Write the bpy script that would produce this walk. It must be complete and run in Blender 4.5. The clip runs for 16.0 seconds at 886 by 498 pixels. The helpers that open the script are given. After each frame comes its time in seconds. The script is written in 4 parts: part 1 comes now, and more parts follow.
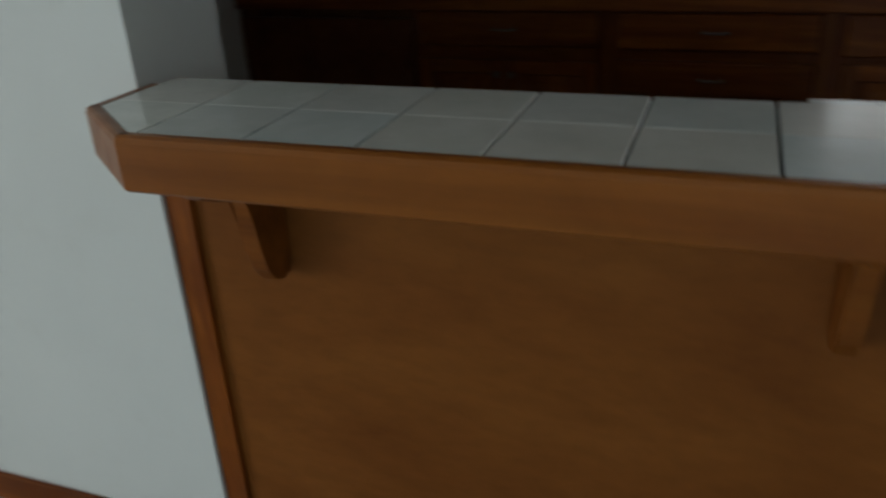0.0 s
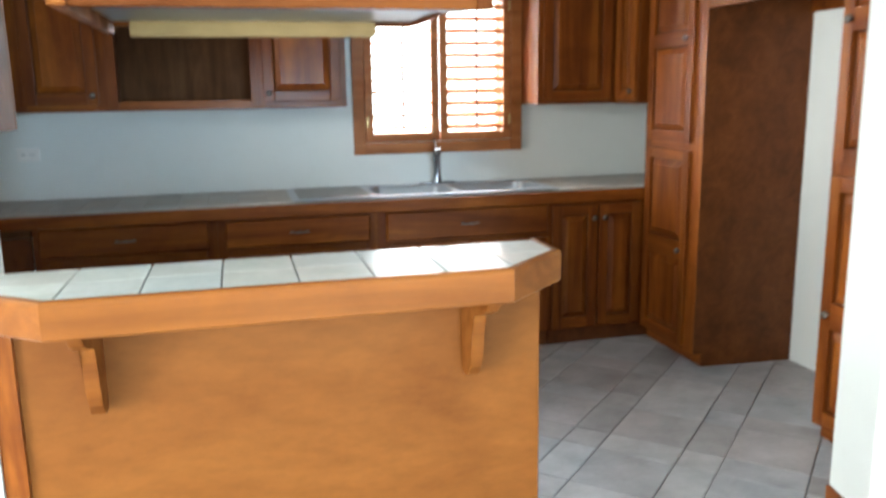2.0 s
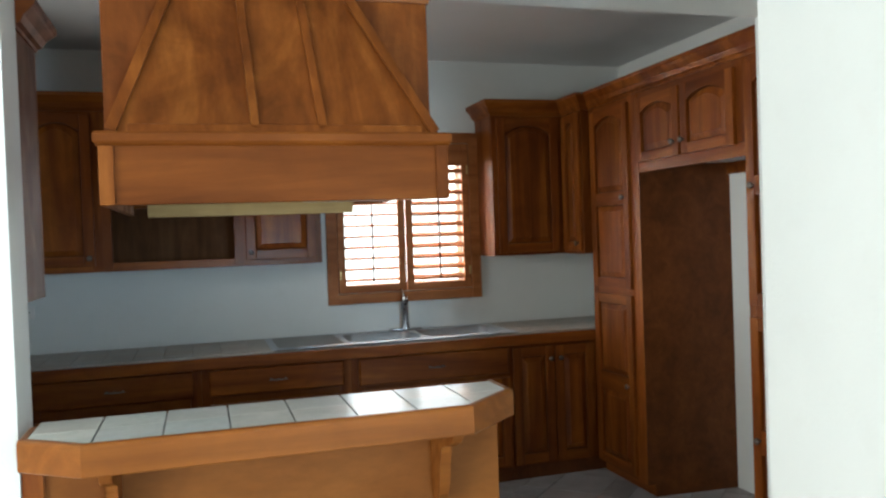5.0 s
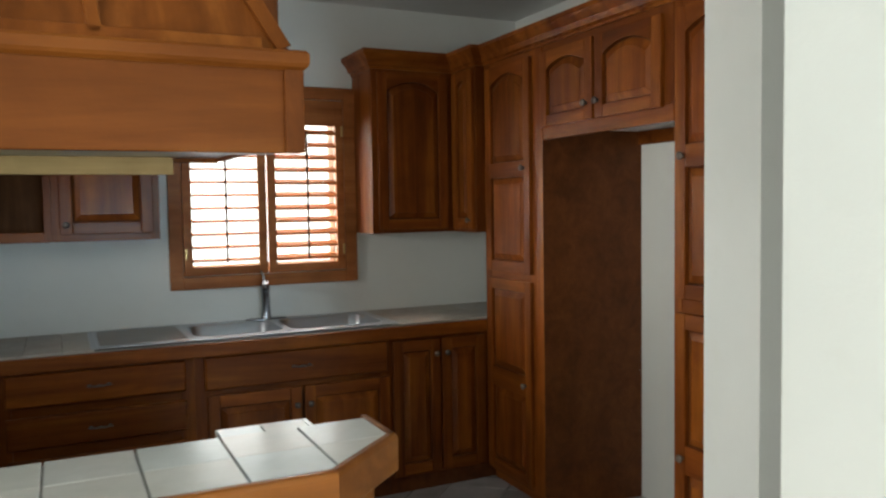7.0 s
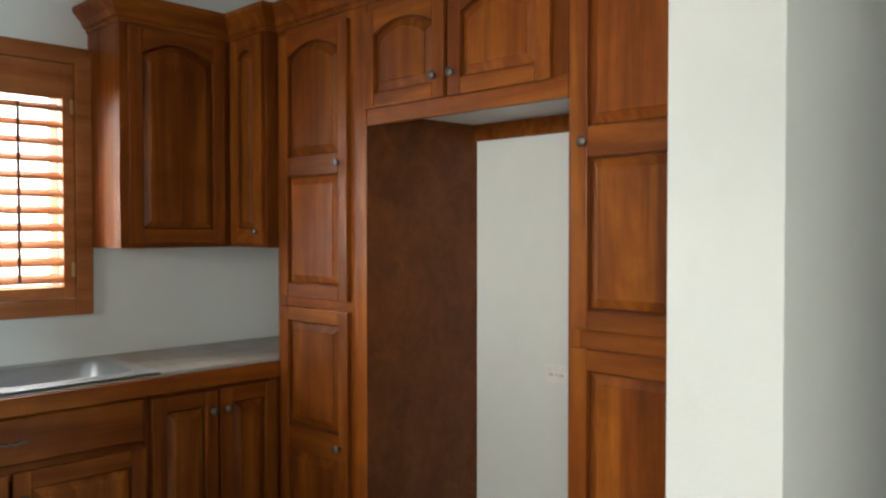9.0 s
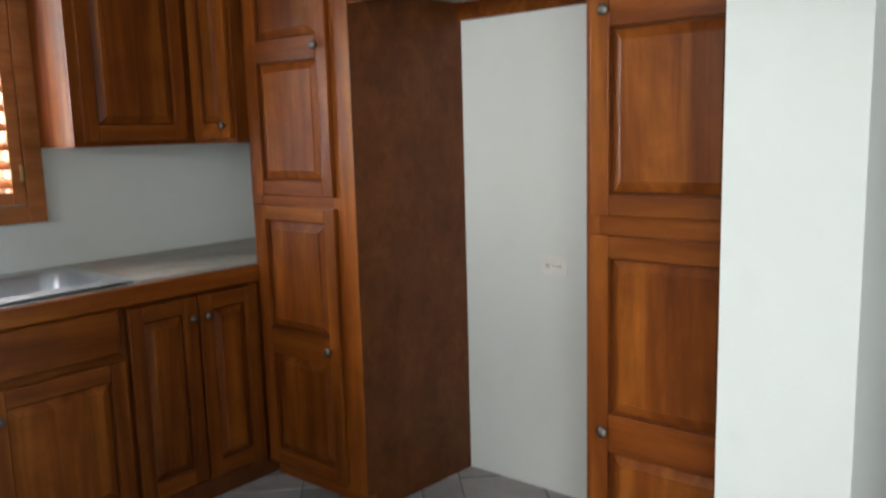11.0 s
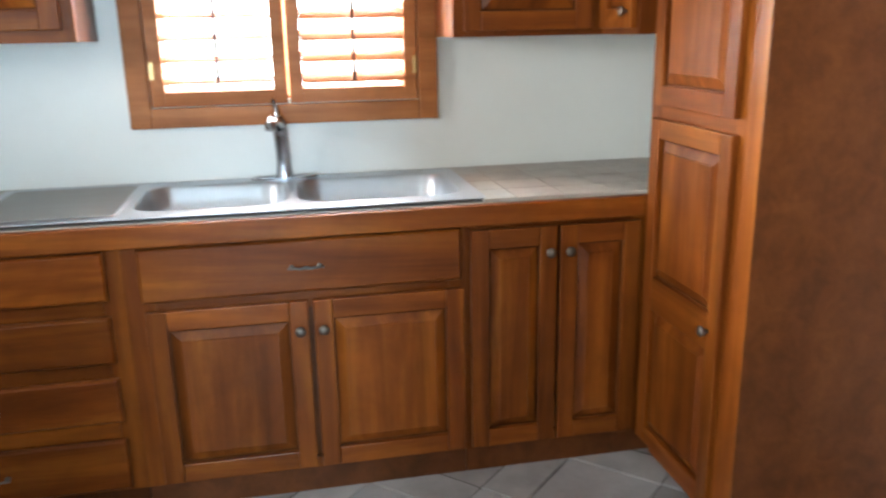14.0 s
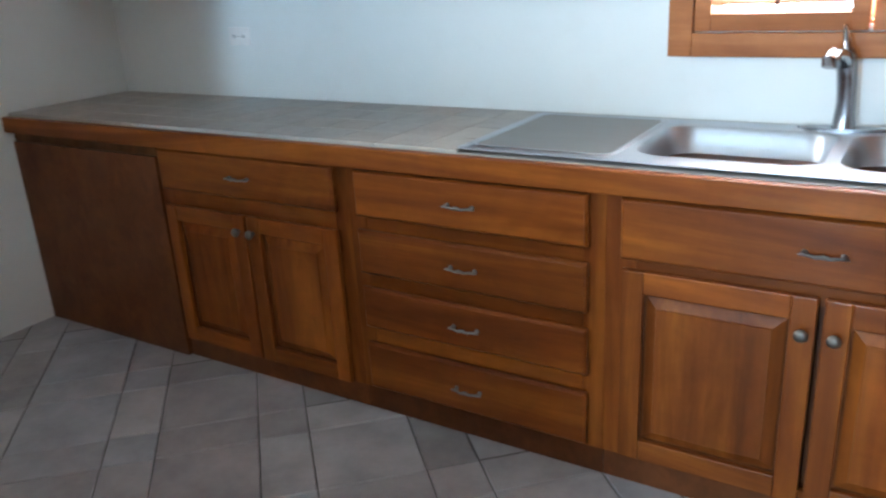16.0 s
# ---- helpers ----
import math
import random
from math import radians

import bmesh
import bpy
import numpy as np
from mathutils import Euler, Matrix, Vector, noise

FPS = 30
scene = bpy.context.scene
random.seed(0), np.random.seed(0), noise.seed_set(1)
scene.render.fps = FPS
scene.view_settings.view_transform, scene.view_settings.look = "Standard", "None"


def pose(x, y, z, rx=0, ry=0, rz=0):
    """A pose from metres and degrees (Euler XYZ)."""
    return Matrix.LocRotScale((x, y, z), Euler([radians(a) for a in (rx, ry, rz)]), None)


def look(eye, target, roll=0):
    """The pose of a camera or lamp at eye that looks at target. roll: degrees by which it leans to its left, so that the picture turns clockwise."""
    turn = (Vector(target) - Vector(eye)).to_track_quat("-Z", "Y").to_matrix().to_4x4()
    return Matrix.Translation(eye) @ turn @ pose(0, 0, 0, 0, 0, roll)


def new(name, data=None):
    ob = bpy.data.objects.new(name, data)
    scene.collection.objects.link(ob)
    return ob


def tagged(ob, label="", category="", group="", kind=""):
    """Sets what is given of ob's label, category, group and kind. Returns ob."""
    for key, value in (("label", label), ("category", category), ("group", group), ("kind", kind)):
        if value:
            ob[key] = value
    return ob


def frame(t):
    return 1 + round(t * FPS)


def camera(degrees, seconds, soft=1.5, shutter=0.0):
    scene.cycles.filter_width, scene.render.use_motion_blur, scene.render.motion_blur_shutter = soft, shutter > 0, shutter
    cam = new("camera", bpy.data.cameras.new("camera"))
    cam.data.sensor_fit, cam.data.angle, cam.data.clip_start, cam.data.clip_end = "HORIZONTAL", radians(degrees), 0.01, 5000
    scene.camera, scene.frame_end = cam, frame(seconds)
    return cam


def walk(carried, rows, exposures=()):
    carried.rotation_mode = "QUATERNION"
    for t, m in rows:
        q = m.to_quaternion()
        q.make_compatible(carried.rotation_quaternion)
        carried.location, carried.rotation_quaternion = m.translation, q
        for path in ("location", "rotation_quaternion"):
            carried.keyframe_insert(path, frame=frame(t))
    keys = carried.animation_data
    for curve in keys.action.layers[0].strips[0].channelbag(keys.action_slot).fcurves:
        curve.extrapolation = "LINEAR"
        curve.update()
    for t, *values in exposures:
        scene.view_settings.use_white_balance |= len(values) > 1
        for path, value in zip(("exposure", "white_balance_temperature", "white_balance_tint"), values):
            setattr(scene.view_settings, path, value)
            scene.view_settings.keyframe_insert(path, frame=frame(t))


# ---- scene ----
cam = camera(58.4, 16.0, soft=2.3, shutter=0.5)
PATH = [
    (0, (0.306, 0.77, 1.37), (-0.339, 2.461, 0.517), -3.0),
    (0.5, (0.167, 0.556, 1.343), (0.098, 2.372, 0.508), -3.4),
    (1, (0.097, 0.373, 1.393), (0.354, 2.231, 0.699), -1.5),
    (1.5, (0.016, 0.135, 1.426), (0.411, 2.0, 0.823), -0.6),
    (2, (-0.065, -0.051, 1.464), (0.421, 1.85, 1.077), -0.9),
    (2.5, (-0.178, -0.266, 1.512), (0.464, 1.612, 1.263), -2.1),
    (3, (-0.191, -0.419, 1.539), (0.402, 1.49, 1.473), -2.3),
    (3.5, (-0.169, -0.533, 1.547), (0.383, 1.39, 1.554), -1.9),
    (5.8, (-0.172, -0.271, 1.535), (0.505, 1.607, 1.449), -2.5),
    (6, (-0.163, -0.211, 1.536), (0.571, 1.647, 1.436), -2.5),
    (6.5, (-0.029, 0.039, 1.524), (0.823, 1.845, 1.413), -1.1),
    (7, (0.089, 0.261, 1.542), (0.958, 2.059, 1.431), -0.9),
    (7.5, (0.154, 0.555, 1.528), (1.172, 2.275, 1.459), 0.3),
    (8, (0.226, 0.813, 1.559), (1.425, 2.411, 1.454), 0.8),
    (8.2, (0.252, 0.914, 1.54), (1.536, 2.446, 1.482), 0.9),
    (10.5, (0.311, 1.524, 1.41), (1.842, 2.802, 1.265), -0.7),
    (11, (0.271, 1.526, 1.413), (1.793, 2.789, 1.117), -1.6),
    (11.5, (0.317, 1.535, 1.387), (1.831, 2.775, 0.969), -2.2),
    (12, (0.448, 1.54, 1.367), (1.8, 2.926, 0.861), -3.1),
    (12.5, (0.653, 1.578, 1.378), (1.681, 3.183, 0.774), -2.0),
    (13, (0.819, 1.644, 1.378), (1.698, 3.336, 0.776), -1.7),
    (13.5, (1.031, 1.8, 1.387), (1.634, 3.621, 0.819), 0.2),
    (14, (1.115, 1.851, 1.407), (1.488, 3.743, 0.877), -1.1),
    (14.5, (1.3, 1.834, 1.418), (1.266, 3.76, 0.881), -0.5),
    (15, (1.348, 1.872, 1.439), (0.927, 3.714, 0.786), -2.5),
    (15.5, (1.289, 2.125, 1.392), (0.477, 3.819, 0.705), -3.6),
    (16, (1.318, 2.289, 1.394), (0.303, 3.876, 0.722), -3.2),
]
EXPOSURES = [(0.0, -3.6, 6500, 10), (0.5, -2.6, 6700, 10), (1.0, -1.1, 6450, 10), (1.5, -0.55, 6350, 9), (2.5, -0.7, 6250, 9), (3.2, -1.3, 6300, 9), (6.0, -1.65, 6600, 10), (7.0, -1.75, 6850, 10), (8.0, -1.3, 6900, 10), (10.5, -1.1, 6500, 10), (12.0, -1.05, 6150, 10), (13.0, -0.15, 6500, 12), (14.5, 0.05, 6250, 11), (16.0, 0.2, 5800, 9)]
walk(cam, [(t, look(eye, target, roll)) for t, eye, target, roll in PATH], EXPOSURES)

# ---- light ----
world = bpy.data.worlds.new("sky")
scene.world = world
world.use_nodes = True
wn = world.node_tree.nodes
sky = wn.new("ShaderNodeTexSky")
sky.sky_type, sky.sun_disc = "NISHITA", False
sky.sun_elevation, sky.sun_rotation = radians(55), radians(70)
world.node_tree.links.new(sky.outputs[0], wn["Background"].inputs["Color"])
wn["Background"].inputs["Strength"].default_value = 0.10

sun = new("sun", bpy.data.lights.new("sun", "SUN"))
sun.data.energy, sun.data.angle, sun.data.color = 3.0, radians(0.5), (1.0, 0.95, 0.87)
sun.matrix_world = look((9, 3, 14), (0, 0, 0))


def opening_light(name, place, target, w, h, watts, color):
    """A rectangular lamp in an opening: daylight of a window, and the added west fill."""
    lamp = new(name, bpy.data.lights.new(name, "AREA"))
    lamp.data.shape, lamp.data.size, lamp.data.size_y, lamp.data.energy, lamp.data.color = "RECTANGLE", w, h, watts, color
    lamp.matrix_world = look(place, target)
    return lamp


opening_light("window_light_kitchen", (1.14, 5.05, 1.66), (1.14, 0, 1.66), 1.5, 1.6, 400, (0.95, 1.0, 1.0))
opening_light("window_light_patio", (0.72, -3.40, 1.45), (0.72, 0, 1.45), 0.5, 1.2, 310, (0.62, 0.83, 1.0))
opening_light("window_light_side", (-4.58, -1.75, 1.30), (0, -1.75, 1.30), 3.0, 2.1, 820, (1.0, 1.0, 0.94))
# Added fill that brightens the west-facing tall cabinets; no window is known here.
opening_light("west_fill_light", (-2.09, 3.0, 1.85), (2.2, 3.5, 2.25), 1.0, 0.5, 31, (0.97, 0.97, 0.94)).data.spread = radians(84)
opening_light("window_light_terrace", (-2.5, -3.40, 1.25), (-2.5, 0, 1.25), 2.2, 2.0, 120, (0.92, 1.0, 0.99))


# ---- materials ----
def material(name, rough=0.5, metal=0.0):
    m = bpy.data.materials.new(name)
    m.use_nodes = True
    nt = m.node_tree
    b = nt.nodes["Principled BSDF"]
    b.inputs["Roughness"].default_value, b.inputs["Metallic"].default_value = rough, metal
    return m, nt, b


def node(nt, kind, **values):
    n = nt.nodes.new(kind)
    for k, v in values.items():
        n.inputs[k].default_value = v
    return n


def ramp(nt, fac, stops):
    r = nt.nodes.new("ShaderNodeValToRGB")
    while len(r.color_ramp.elements) < len(stops):
        r.color_ramp.elements.new(0.5)
    for e, (p, c) in zip(r.color_ramp.elements, stops):
        e.position, e.color = p, (*c, 1)
    nt.links.new(fac, r.inputs[0])
    return r.outputs[0]


def mix(nt, fac, a, b, blend="MIX"):
    m = nt.nodes.new("ShaderNodeMix")
    m.data_type, m.blend_type = "RGBA", blend
    for socket, value in ((m.inputs[0], fac), (m.inputs[6], a), (m.inputs[7], b)):
        if isinstance(value, bpy.types.NodeSocket):
            nt.links.new(value, socket)
        else:
            socket.default_value = value if isinstance(value, (int, float)) else (*value, 1)
    return m.outputs[2]


def bump(nt, b, height, strength, distance):
    n = node(nt, "ShaderNodeBump", Strength=strength, Distance=distance)
    nt.links.new(height, n.inputs["Height"])
    nt.links.new(n.outputs[0], b.inputs["Normal"])


def coords(nt, scale, spread=7.0):
    """Object coordinates, shifted at random from object to object, stretched by scale."""
    tc, info = nt.nodes.new("ShaderNodeTexCoord"), nt.nodes.new("ShaderNodeObjectInfo")
    mul = nt.nodes.new("ShaderNodeMath")
    mul.operation = "MULTIPLY"
    mul.inputs[1].default_value = spread
    nt.links.new(info.outputs["Random"], mul.inputs[0])
    add = nt.nodes.new("ShaderNodeVectorMath")
    nt.links.new(tc.outputs["Object"], add.inputs[0])
    nt.links.new(mul.outputs[0], add.inputs[1])
    mp = nt.nodes.new("ShaderNodeMapping")
    mp.inputs["Scale"].default_value = scale
    nt.links.new(add.outputs[0], mp.inputs["Vector"])
    return mp.outputs[0], tc.outputs["Object"], info.outputs["Random"]


def wood(name, dark, mid, light, stretch, rough=0.45, blotch=0.45, grain=1.0, vary=0.22, swirl=1.5, staves=0.0, patch=4.5, lacquer=0.13, coat=0.0, ring=0.24):
    """Stained, lacquered wood; stretch is the grain's scale along x, y and z."""
    m, nt, b = material(name, rough)
    v, obj, rnd = coords(nt, stretch)
    n1 = node(nt, "ShaderNodeTexNoise", Scale=6.5, Detail=6.0, Roughness=0.58, Distortion=swirl)
    n2 = node(nt, "ShaderNodeTexNoise", Scale=60.0 * grain, Detail=4.0, Roughness=0.7)
    n3 = node(nt, "ShaderNodeTexNoise", Scale=patch, Detail=6.0, Roughness=0.65, Distortion=0.6)
    for n, src in ((n1, v), (n2, v), (n3, obj)):
        nt.links.new(src, n.inputs["Vector"])
    c1 = ramp(nt, n1.outputs["Fac"], [(0.26, dark), (0.5, mid), (0.74, light)])
    fine = ramp(nt, n2.outputs["Fac"], [(0.3, (0.62, 0.58, 0.55)), (0.6, (1, 1, 1))])
    c2 = mix(nt, 0.32, c1, fine, "MULTIPLY")
    figure = node(nt, "ShaderNodeTexWave", Scale=7.0, Distortion=7.0, Detail=3.0)
    figure.inputs["Detail Scale"].default_value = 1.3
    figure.bands_direction = "DIAGONAL"
    nt.links.new(v, figure.inputs["Vector"])
    c2 = mix(nt, ring, c2, ramp(nt, figure.outputs["Fac"], [(0.1, (0.60, 0.55, 0.50)), (0.55, (1, 1, 1))]), "MULTIPLY")
    stain = ramp(nt, n3.outputs["Fac"], [(0.35, (0.6, 0.55, 0.52)), (0.62, (1.1, 1.08, 1.05))])
    c3 = mix(nt, blotch, c2, stain, "MULTIPLY")
    if staves:
        parts = nt.nodes.new("ShaderNodeSeparateXYZ")
        nt.links.new(obj, parts.inputs[0])
        scaled = nt.nodes.new("ShaderNodeMath")
        scaled.operation = "MULTIPLY_ADD"
        scaled.inputs[1].default_value = 14.0
        nt.links.new(parts.outputs["X"], scaled.inputs[0])
        nt.links.new(rnd, scaled.inputs[2])
        whole = nt.nodes.new("ShaderNodeMath")
        whole.operation = "FLOOR"
        nt.links.new(scaled.outputs[0], whole.inputs[0])
        cell = nt.nodes.new("ShaderNodeTexWhiteNoise")
        cell.noise_dimensions = "1D"
        nt.links.new(whole.outputs[0], cell.inputs["W"])
        c3 = mix(nt, staves, c3, ramp(nt, cell.outputs["Value"], [(0.0, (0.55, 0.5, 0.46)), (1.0, (1.3, 1.34, 1.36))]), "MULTIPLY")
    tone = ramp(nt, rnd, [(0.0, (1 - vary,) * 3), (1.0, (1 + vary * 0.6,) * 3)])
    c4 = mix(nt, 1.0, c3, tone, "MULTIPLY")
    nt.links.new(c4, b.inputs["Base Color"])
    b.inputs["Specular IOR Level"].default_value = lacquer
    b.inputs["Coat Weight"].default_value, b.inputs["Coat Roughness"].default_value = coat, 0.24
    r = ramp(nt, n1.outputs["Fac"], [(0.3, (rough + 0.1,) * 3), (0.7, (rough - 0.08,) * 3)])
    nt.links.new(r, b.inputs["Roughness"])
    bump(nt, b, n2.outputs["Fac"], 0.18, 0.0015)
    return m


D, M_, L = (0.098, 0.0215, 0.003), (0.193, 0.0505, 0.0067), (0.315, 0.102, 0.014)
WOOD_V = wood("cabinet_wood_upright", D, M_, L, (1.0, 1.0, 0.09), rough=0.42, lacquer=0.12, coat=0.14)
WOOD_H = wood("cabinet_wood_level", D, M_, L, (0.09, 1.0, 1.0), rough=0.42, lacquer=0.12, coat=0.14)
WOOD_PANEL = wood("cabinet_panel_wood", D, M_, L, (1.0, 1.0, 0.09), staves=0.24, blotch=0.55, rough=0.42, lacquer=0.12, coat=0.14)
WOOD_SIDE = wood("stained_plywood", (0.088, 0.027, 0.008), (0.120, 0.037, 0.0105), (0.152, 0.049, 0.014), (1.2, 1.2, 0.7), rough=0.42, blotch=0.6, swirl=0.5, patch=13.0, coat=0.15, ring=0.0)
WOOD_BAR = wood("maple_plywood", (0.180, 0.057, 0.010), (0.217, 0.073, 0.0135), (0.252, 0.090, 0.018), (0.3, 1.0, 0.8), rough=0.48, blotch=0.2, vary=0.0, swirl=0.6, ring=0.1, patch=3.2)
WOOD_EDGE = wood("bar_edge_wood", (0.17, 0.049, 0.009), (0.235, 0.076, 0.0135), (0.30, 0.108, 0.021), (0.06, 1.0, 1.0), rough=0.38, blotch=0.25, vary=0.05, lacquer=0.1, coat=0.15)
WOOD_HOOD = wood("hood_wood", (0.090, 0.023, 0.004), (0.165, 0.047, 0.008), (0.27, 0.090, 0.017), (0.9, 0.9, 0.16), rough=0.45, blotch=0.8, vary=0.12, lacquer=0.08)
WOOD_HOOD_H = wood("hood_wood_level", (0.115, 0.030, 0.005), (0.180, 0.051, 0.0075), (0.24, 0.076, 0.012), (0.07, 0.9, 0.9), rough=0.45, blotch=0.3, vary=0.1, lacquer=0.08)
WOOD_SHUT = wood("shutter_wood", (0.27, 0.088, 0.024), (0.39, 0.142, 0.046), (0.48, 0.19, 0.070), (0.08, 1.0, 1.0), rough=0.4, vary=0.1)
# Darker wood for the groove round each raised panel.
WOOD_GROOVE = wood("dark_groove_wood", (0.075, 0.022, 0.006), (0.115, 0.034, 0.009), (0.16, 0.052, 0.014), (1.0, 1.0, 0.2), rough=0.5)
WOOD_RAW = wood("pale_raw_wood", (0.30, 0.20, 0.085), (0.40, 0.28, 0.125), (0.46, 0.34, 0.17), (0.06, 1, 1), rough=0.6, vary=0.0)
WOOD_DARK = wood("cabinet_inside", (0.08, 0.032, 0.010), (0.13, 0.053, 0.017), (0.18, 0.078, 0.026), (1, 1, 0.12), rough=0.6)


def plaster(name, color, bump_strength=0.25):
    m, nt, b = material(name, 0.72)
    tc = nt.nodes.new("ShaderNodeTexCoord")
    n1 = node(nt, "ShaderNodeTexNoise", Scale=1.3, Detail=6.0, Roughness=0.6)
    n2 = node(nt, "ShaderNodeTexNoise", Scale=70.0, Detail=5.0, Roughness=0.6)
    n3 = node(nt, "ShaderNodeTexNoise", Scale=9.0, Detail=3.0)
    for n in (n1, n2, n3):
        nt.links.new(tc.outputs["Object"], n.inputs["Vector"])
    c = ramp(nt, n1.outputs["Fac"], [(0.3, tuple(x * 0.92 for x in color)), (0.7, color)])
    scuff = ramp(nt, n3.outputs["Fac"], [(0.28, (0.93, 0.92, 0.9)), (0.4, (1, 1, 1))])
    nt.links.new(mix(nt, 0.25, c, scuff, "MULTIPLY"), b.inputs["Base Color"])
    bump(nt, b, n2.outputs["Fac"], bump_strength, 0.004)
    return m


PLASTER = plaster("white_wall_paint", (0.74, 0.77, 0.745))
CEILING = plaster("ceiling_paint", (0.74, 0.76, 0.75), 0.35)


def tile_material(name, dark, light, rough, vary, scale=6.0, relief=0.12):
    m, nt, b = material(name, rough)
    v, obj, rnd = coords(nt, (1, 1, 1), 20.0)
    n1 = node(nt, "ShaderNodeTexNoise", Scale=scale, Detail=7.0, Roughness=0.62)
    n2 = node(nt, "ShaderNodeTexNoise", Scale=scale * 9, Detail=4.0)
    nt.links.new(v, n1.inputs["Vector"])
    nt.links.new(v, n2.inputs["Vector"])
    c = ramp(nt, n1.outputs["Fac"], [(0.3, dark), (0.7, light)])
    tone = ramp(nt, rnd, [(0.0, (1 - vary,) * 3), (0.35, (1.0, 0.95, 0.95)), (0.65, (0.92, 0.97, 1.03)), (1.0, (1 + vary * 0.5,) * 3)])
    nt.links.new(mix(nt, 1.0, c, tone, "MULTIPLY"), b.inputs["Base Color"])
    r = ramp(nt, n2.outputs["Fac"], [(0.3, (rough - 0.06,) * 3), (0.7, (rough + 0.1,) * 3)])
    nt.links.new(r, b.inputs["Roughness"])
    bump(nt, b, n2.outputs["Fac"], relief, 0.002)
    return m


FLOOR_TILE = tile_material("slate_floor_tile", (0.29, 0.285, 0.285), (0.47, 0.465, 0.46), 0.42, 0.26, 5.0, 0.3)
BAR_TILE = tile_material("glazed_white_tile", (0.60, 0.62, 0.57), (0.72, 0.73, 0.68), 0.16, 0.05, 8.0, 0.06)
COUNTER_TILE = tile_material("grey_counter_tile", (0.36, 0.34, 0.30), (0.46, 0.44, 0.39), 0.46, 0.06, 9.0, 0.15)
GROUT = tile_material("dark_grout", (0.10, 0.094, 0.085), (0.17, 0.16, 0.145), 0.85, 0.0, 30.0, 0.4)
GROUT_BAR = tile_material("grey_grout", (0.09, 0.09, 0.08), (0.16, 0.16, 0.145), 0.85, 0.0, 30.0, 0.4)
GROUT_PALE = tile_material("pale_grout", (0.31, 0.29, 0.255), (0.39, 0.37, 0.325), 0.85, 0.0, 30.0, 0.4)


def metal(name, color, rough, scratch=(60, 1, 1)):
    m, nt, b = material(name, rough, 1.0)
    v, obj, rnd = coords(nt, scratch)
    n = node(nt, "ShaderNodeTexNoise", Scale=6.0, Detail=5.0)
    nt.links.new(v, n.inputs["Vector"])
    nt.links.new(ramp(nt, n.outputs["Fac"], [(0.3, tuple(c * 0.85 for c in color)), (0.7, color)]), b.inputs["Base Color"])
    nt.links.new(ramp(nt, n.outputs["Fac"], [(0.3, (rough,) * 3), (0.7, (rough + 0.12,) * 3)]), b.inputs["Roughness"])
    return m


STEEL = metal("brushed_steel", (0.52, 0.56, 0.60), 0.33, (1, 3, 3))
CHROME = metal("faucet_chrome", (0.33, 0.34, 0.36), 0.16)
PEWTER = metal("pewter", (0.17, 0.15, 0.13), 0.42)
IRON = metal("dark_pull_metal", (0.22, 0.21, 0.20), 0.38)
# Dark taupe puts the drainboard's dark reflection into the base colour.
STEEL_REFLECTION = metal("drainboard_reflection_steel", (0.31, 0.295, 0.275), 0.40, (1, 3, 3))
BRASS = metal("brass", (0.62, 0.45, 0.2), 0.3)


def plain(name, color, rough):
    m, nt, b = material(name, rough)
    tc = nt.nodes.new("ShaderNodeTexCoord")
    n = node(nt, "ShaderNodeTexNoise", Scale=25.0, Detail=4.0)
    nt.links.new(tc.outputs["Object"], n.inputs["Vector"])
    nt.links.new(ramp(nt, n.outputs["Fac"], [(0.3, tuple(c * 0.88 for c in color)), (0.7, color)]), b.inputs["Base Color"])
    return m


PLASTIC = plain("outlet_plastic", (0.82, 0.81, 0.78), 0.3)
MELAMINE = plain("white_melamine", (0.70, 0.70, 0.67), 0.45)
SLOT = plain("outlet_slot", (0.10, 0.10, 0.095), 0.6)
GROUND = plain("desert_ground", (0.40, 0.34, 0.26), 0.9)
GLASS, nt_, b_ = material("window_glass", 0.02)
b_.inputs["Transmission Weight"].default_value, b_.inputs["IOR"].default_value = 1.0, 1.02
b_.inputs["Base Color"].default_value = (0.97, 0.98, 0.98, 1)


# ---- building blocks ----
def box(bm, x0, x1, y0, y1, z0, z1, bevel=0.0):
    vs = [bm.verts.new((x, y, z)) for x in (x0, x1) for y in (y0, y1) for z in (z0, z1)]
    fs = [bm.faces.new([vs[i] for i in q]) for q in ((0, 1, 3, 2), (4, 6, 7, 5), (0, 4, 5, 1), (2, 3, 7, 6), (0, 2, 6, 4), (1, 5, 7, 3))]
    if bevel:
        es = list({e for f in fs for e in f.edges})
        bmesh.ops.bevel(bm, geom=es, offset=bevel, segments=2, profile=0.6, affect="EDGES")
    return bm


def boxes(*items):
    bm = bmesh.new()
    for it in items:
        box(bm, *it)
    return bm


def prism(bm, pts, place, depth, bevel=0.0):
    """A flat outline, given as (a, b), laid by place(a, b, d) and made depth thick."""
    n = len(pts)
    lo = [bm.verts.new(place(a, b, 0.0)) for a, b in pts]
    hi = [bm.verts.new(place(a, b, depth)) for a, b in pts]
    f0, f1 = bm.faces.new(lo), bm.faces.new(hi[::-1])
    for i in range(n):
        bm.faces.new((lo[i], hi[i], hi[(i + 1) % n], lo[(i + 1) % n]))
    if bevel:
        bmesh.ops.bevel(bm, geom=list({*f0.edges, *f1.edges}), offset=bevel, segments=2, profile=0.6, affect="EDGES")
    return bm


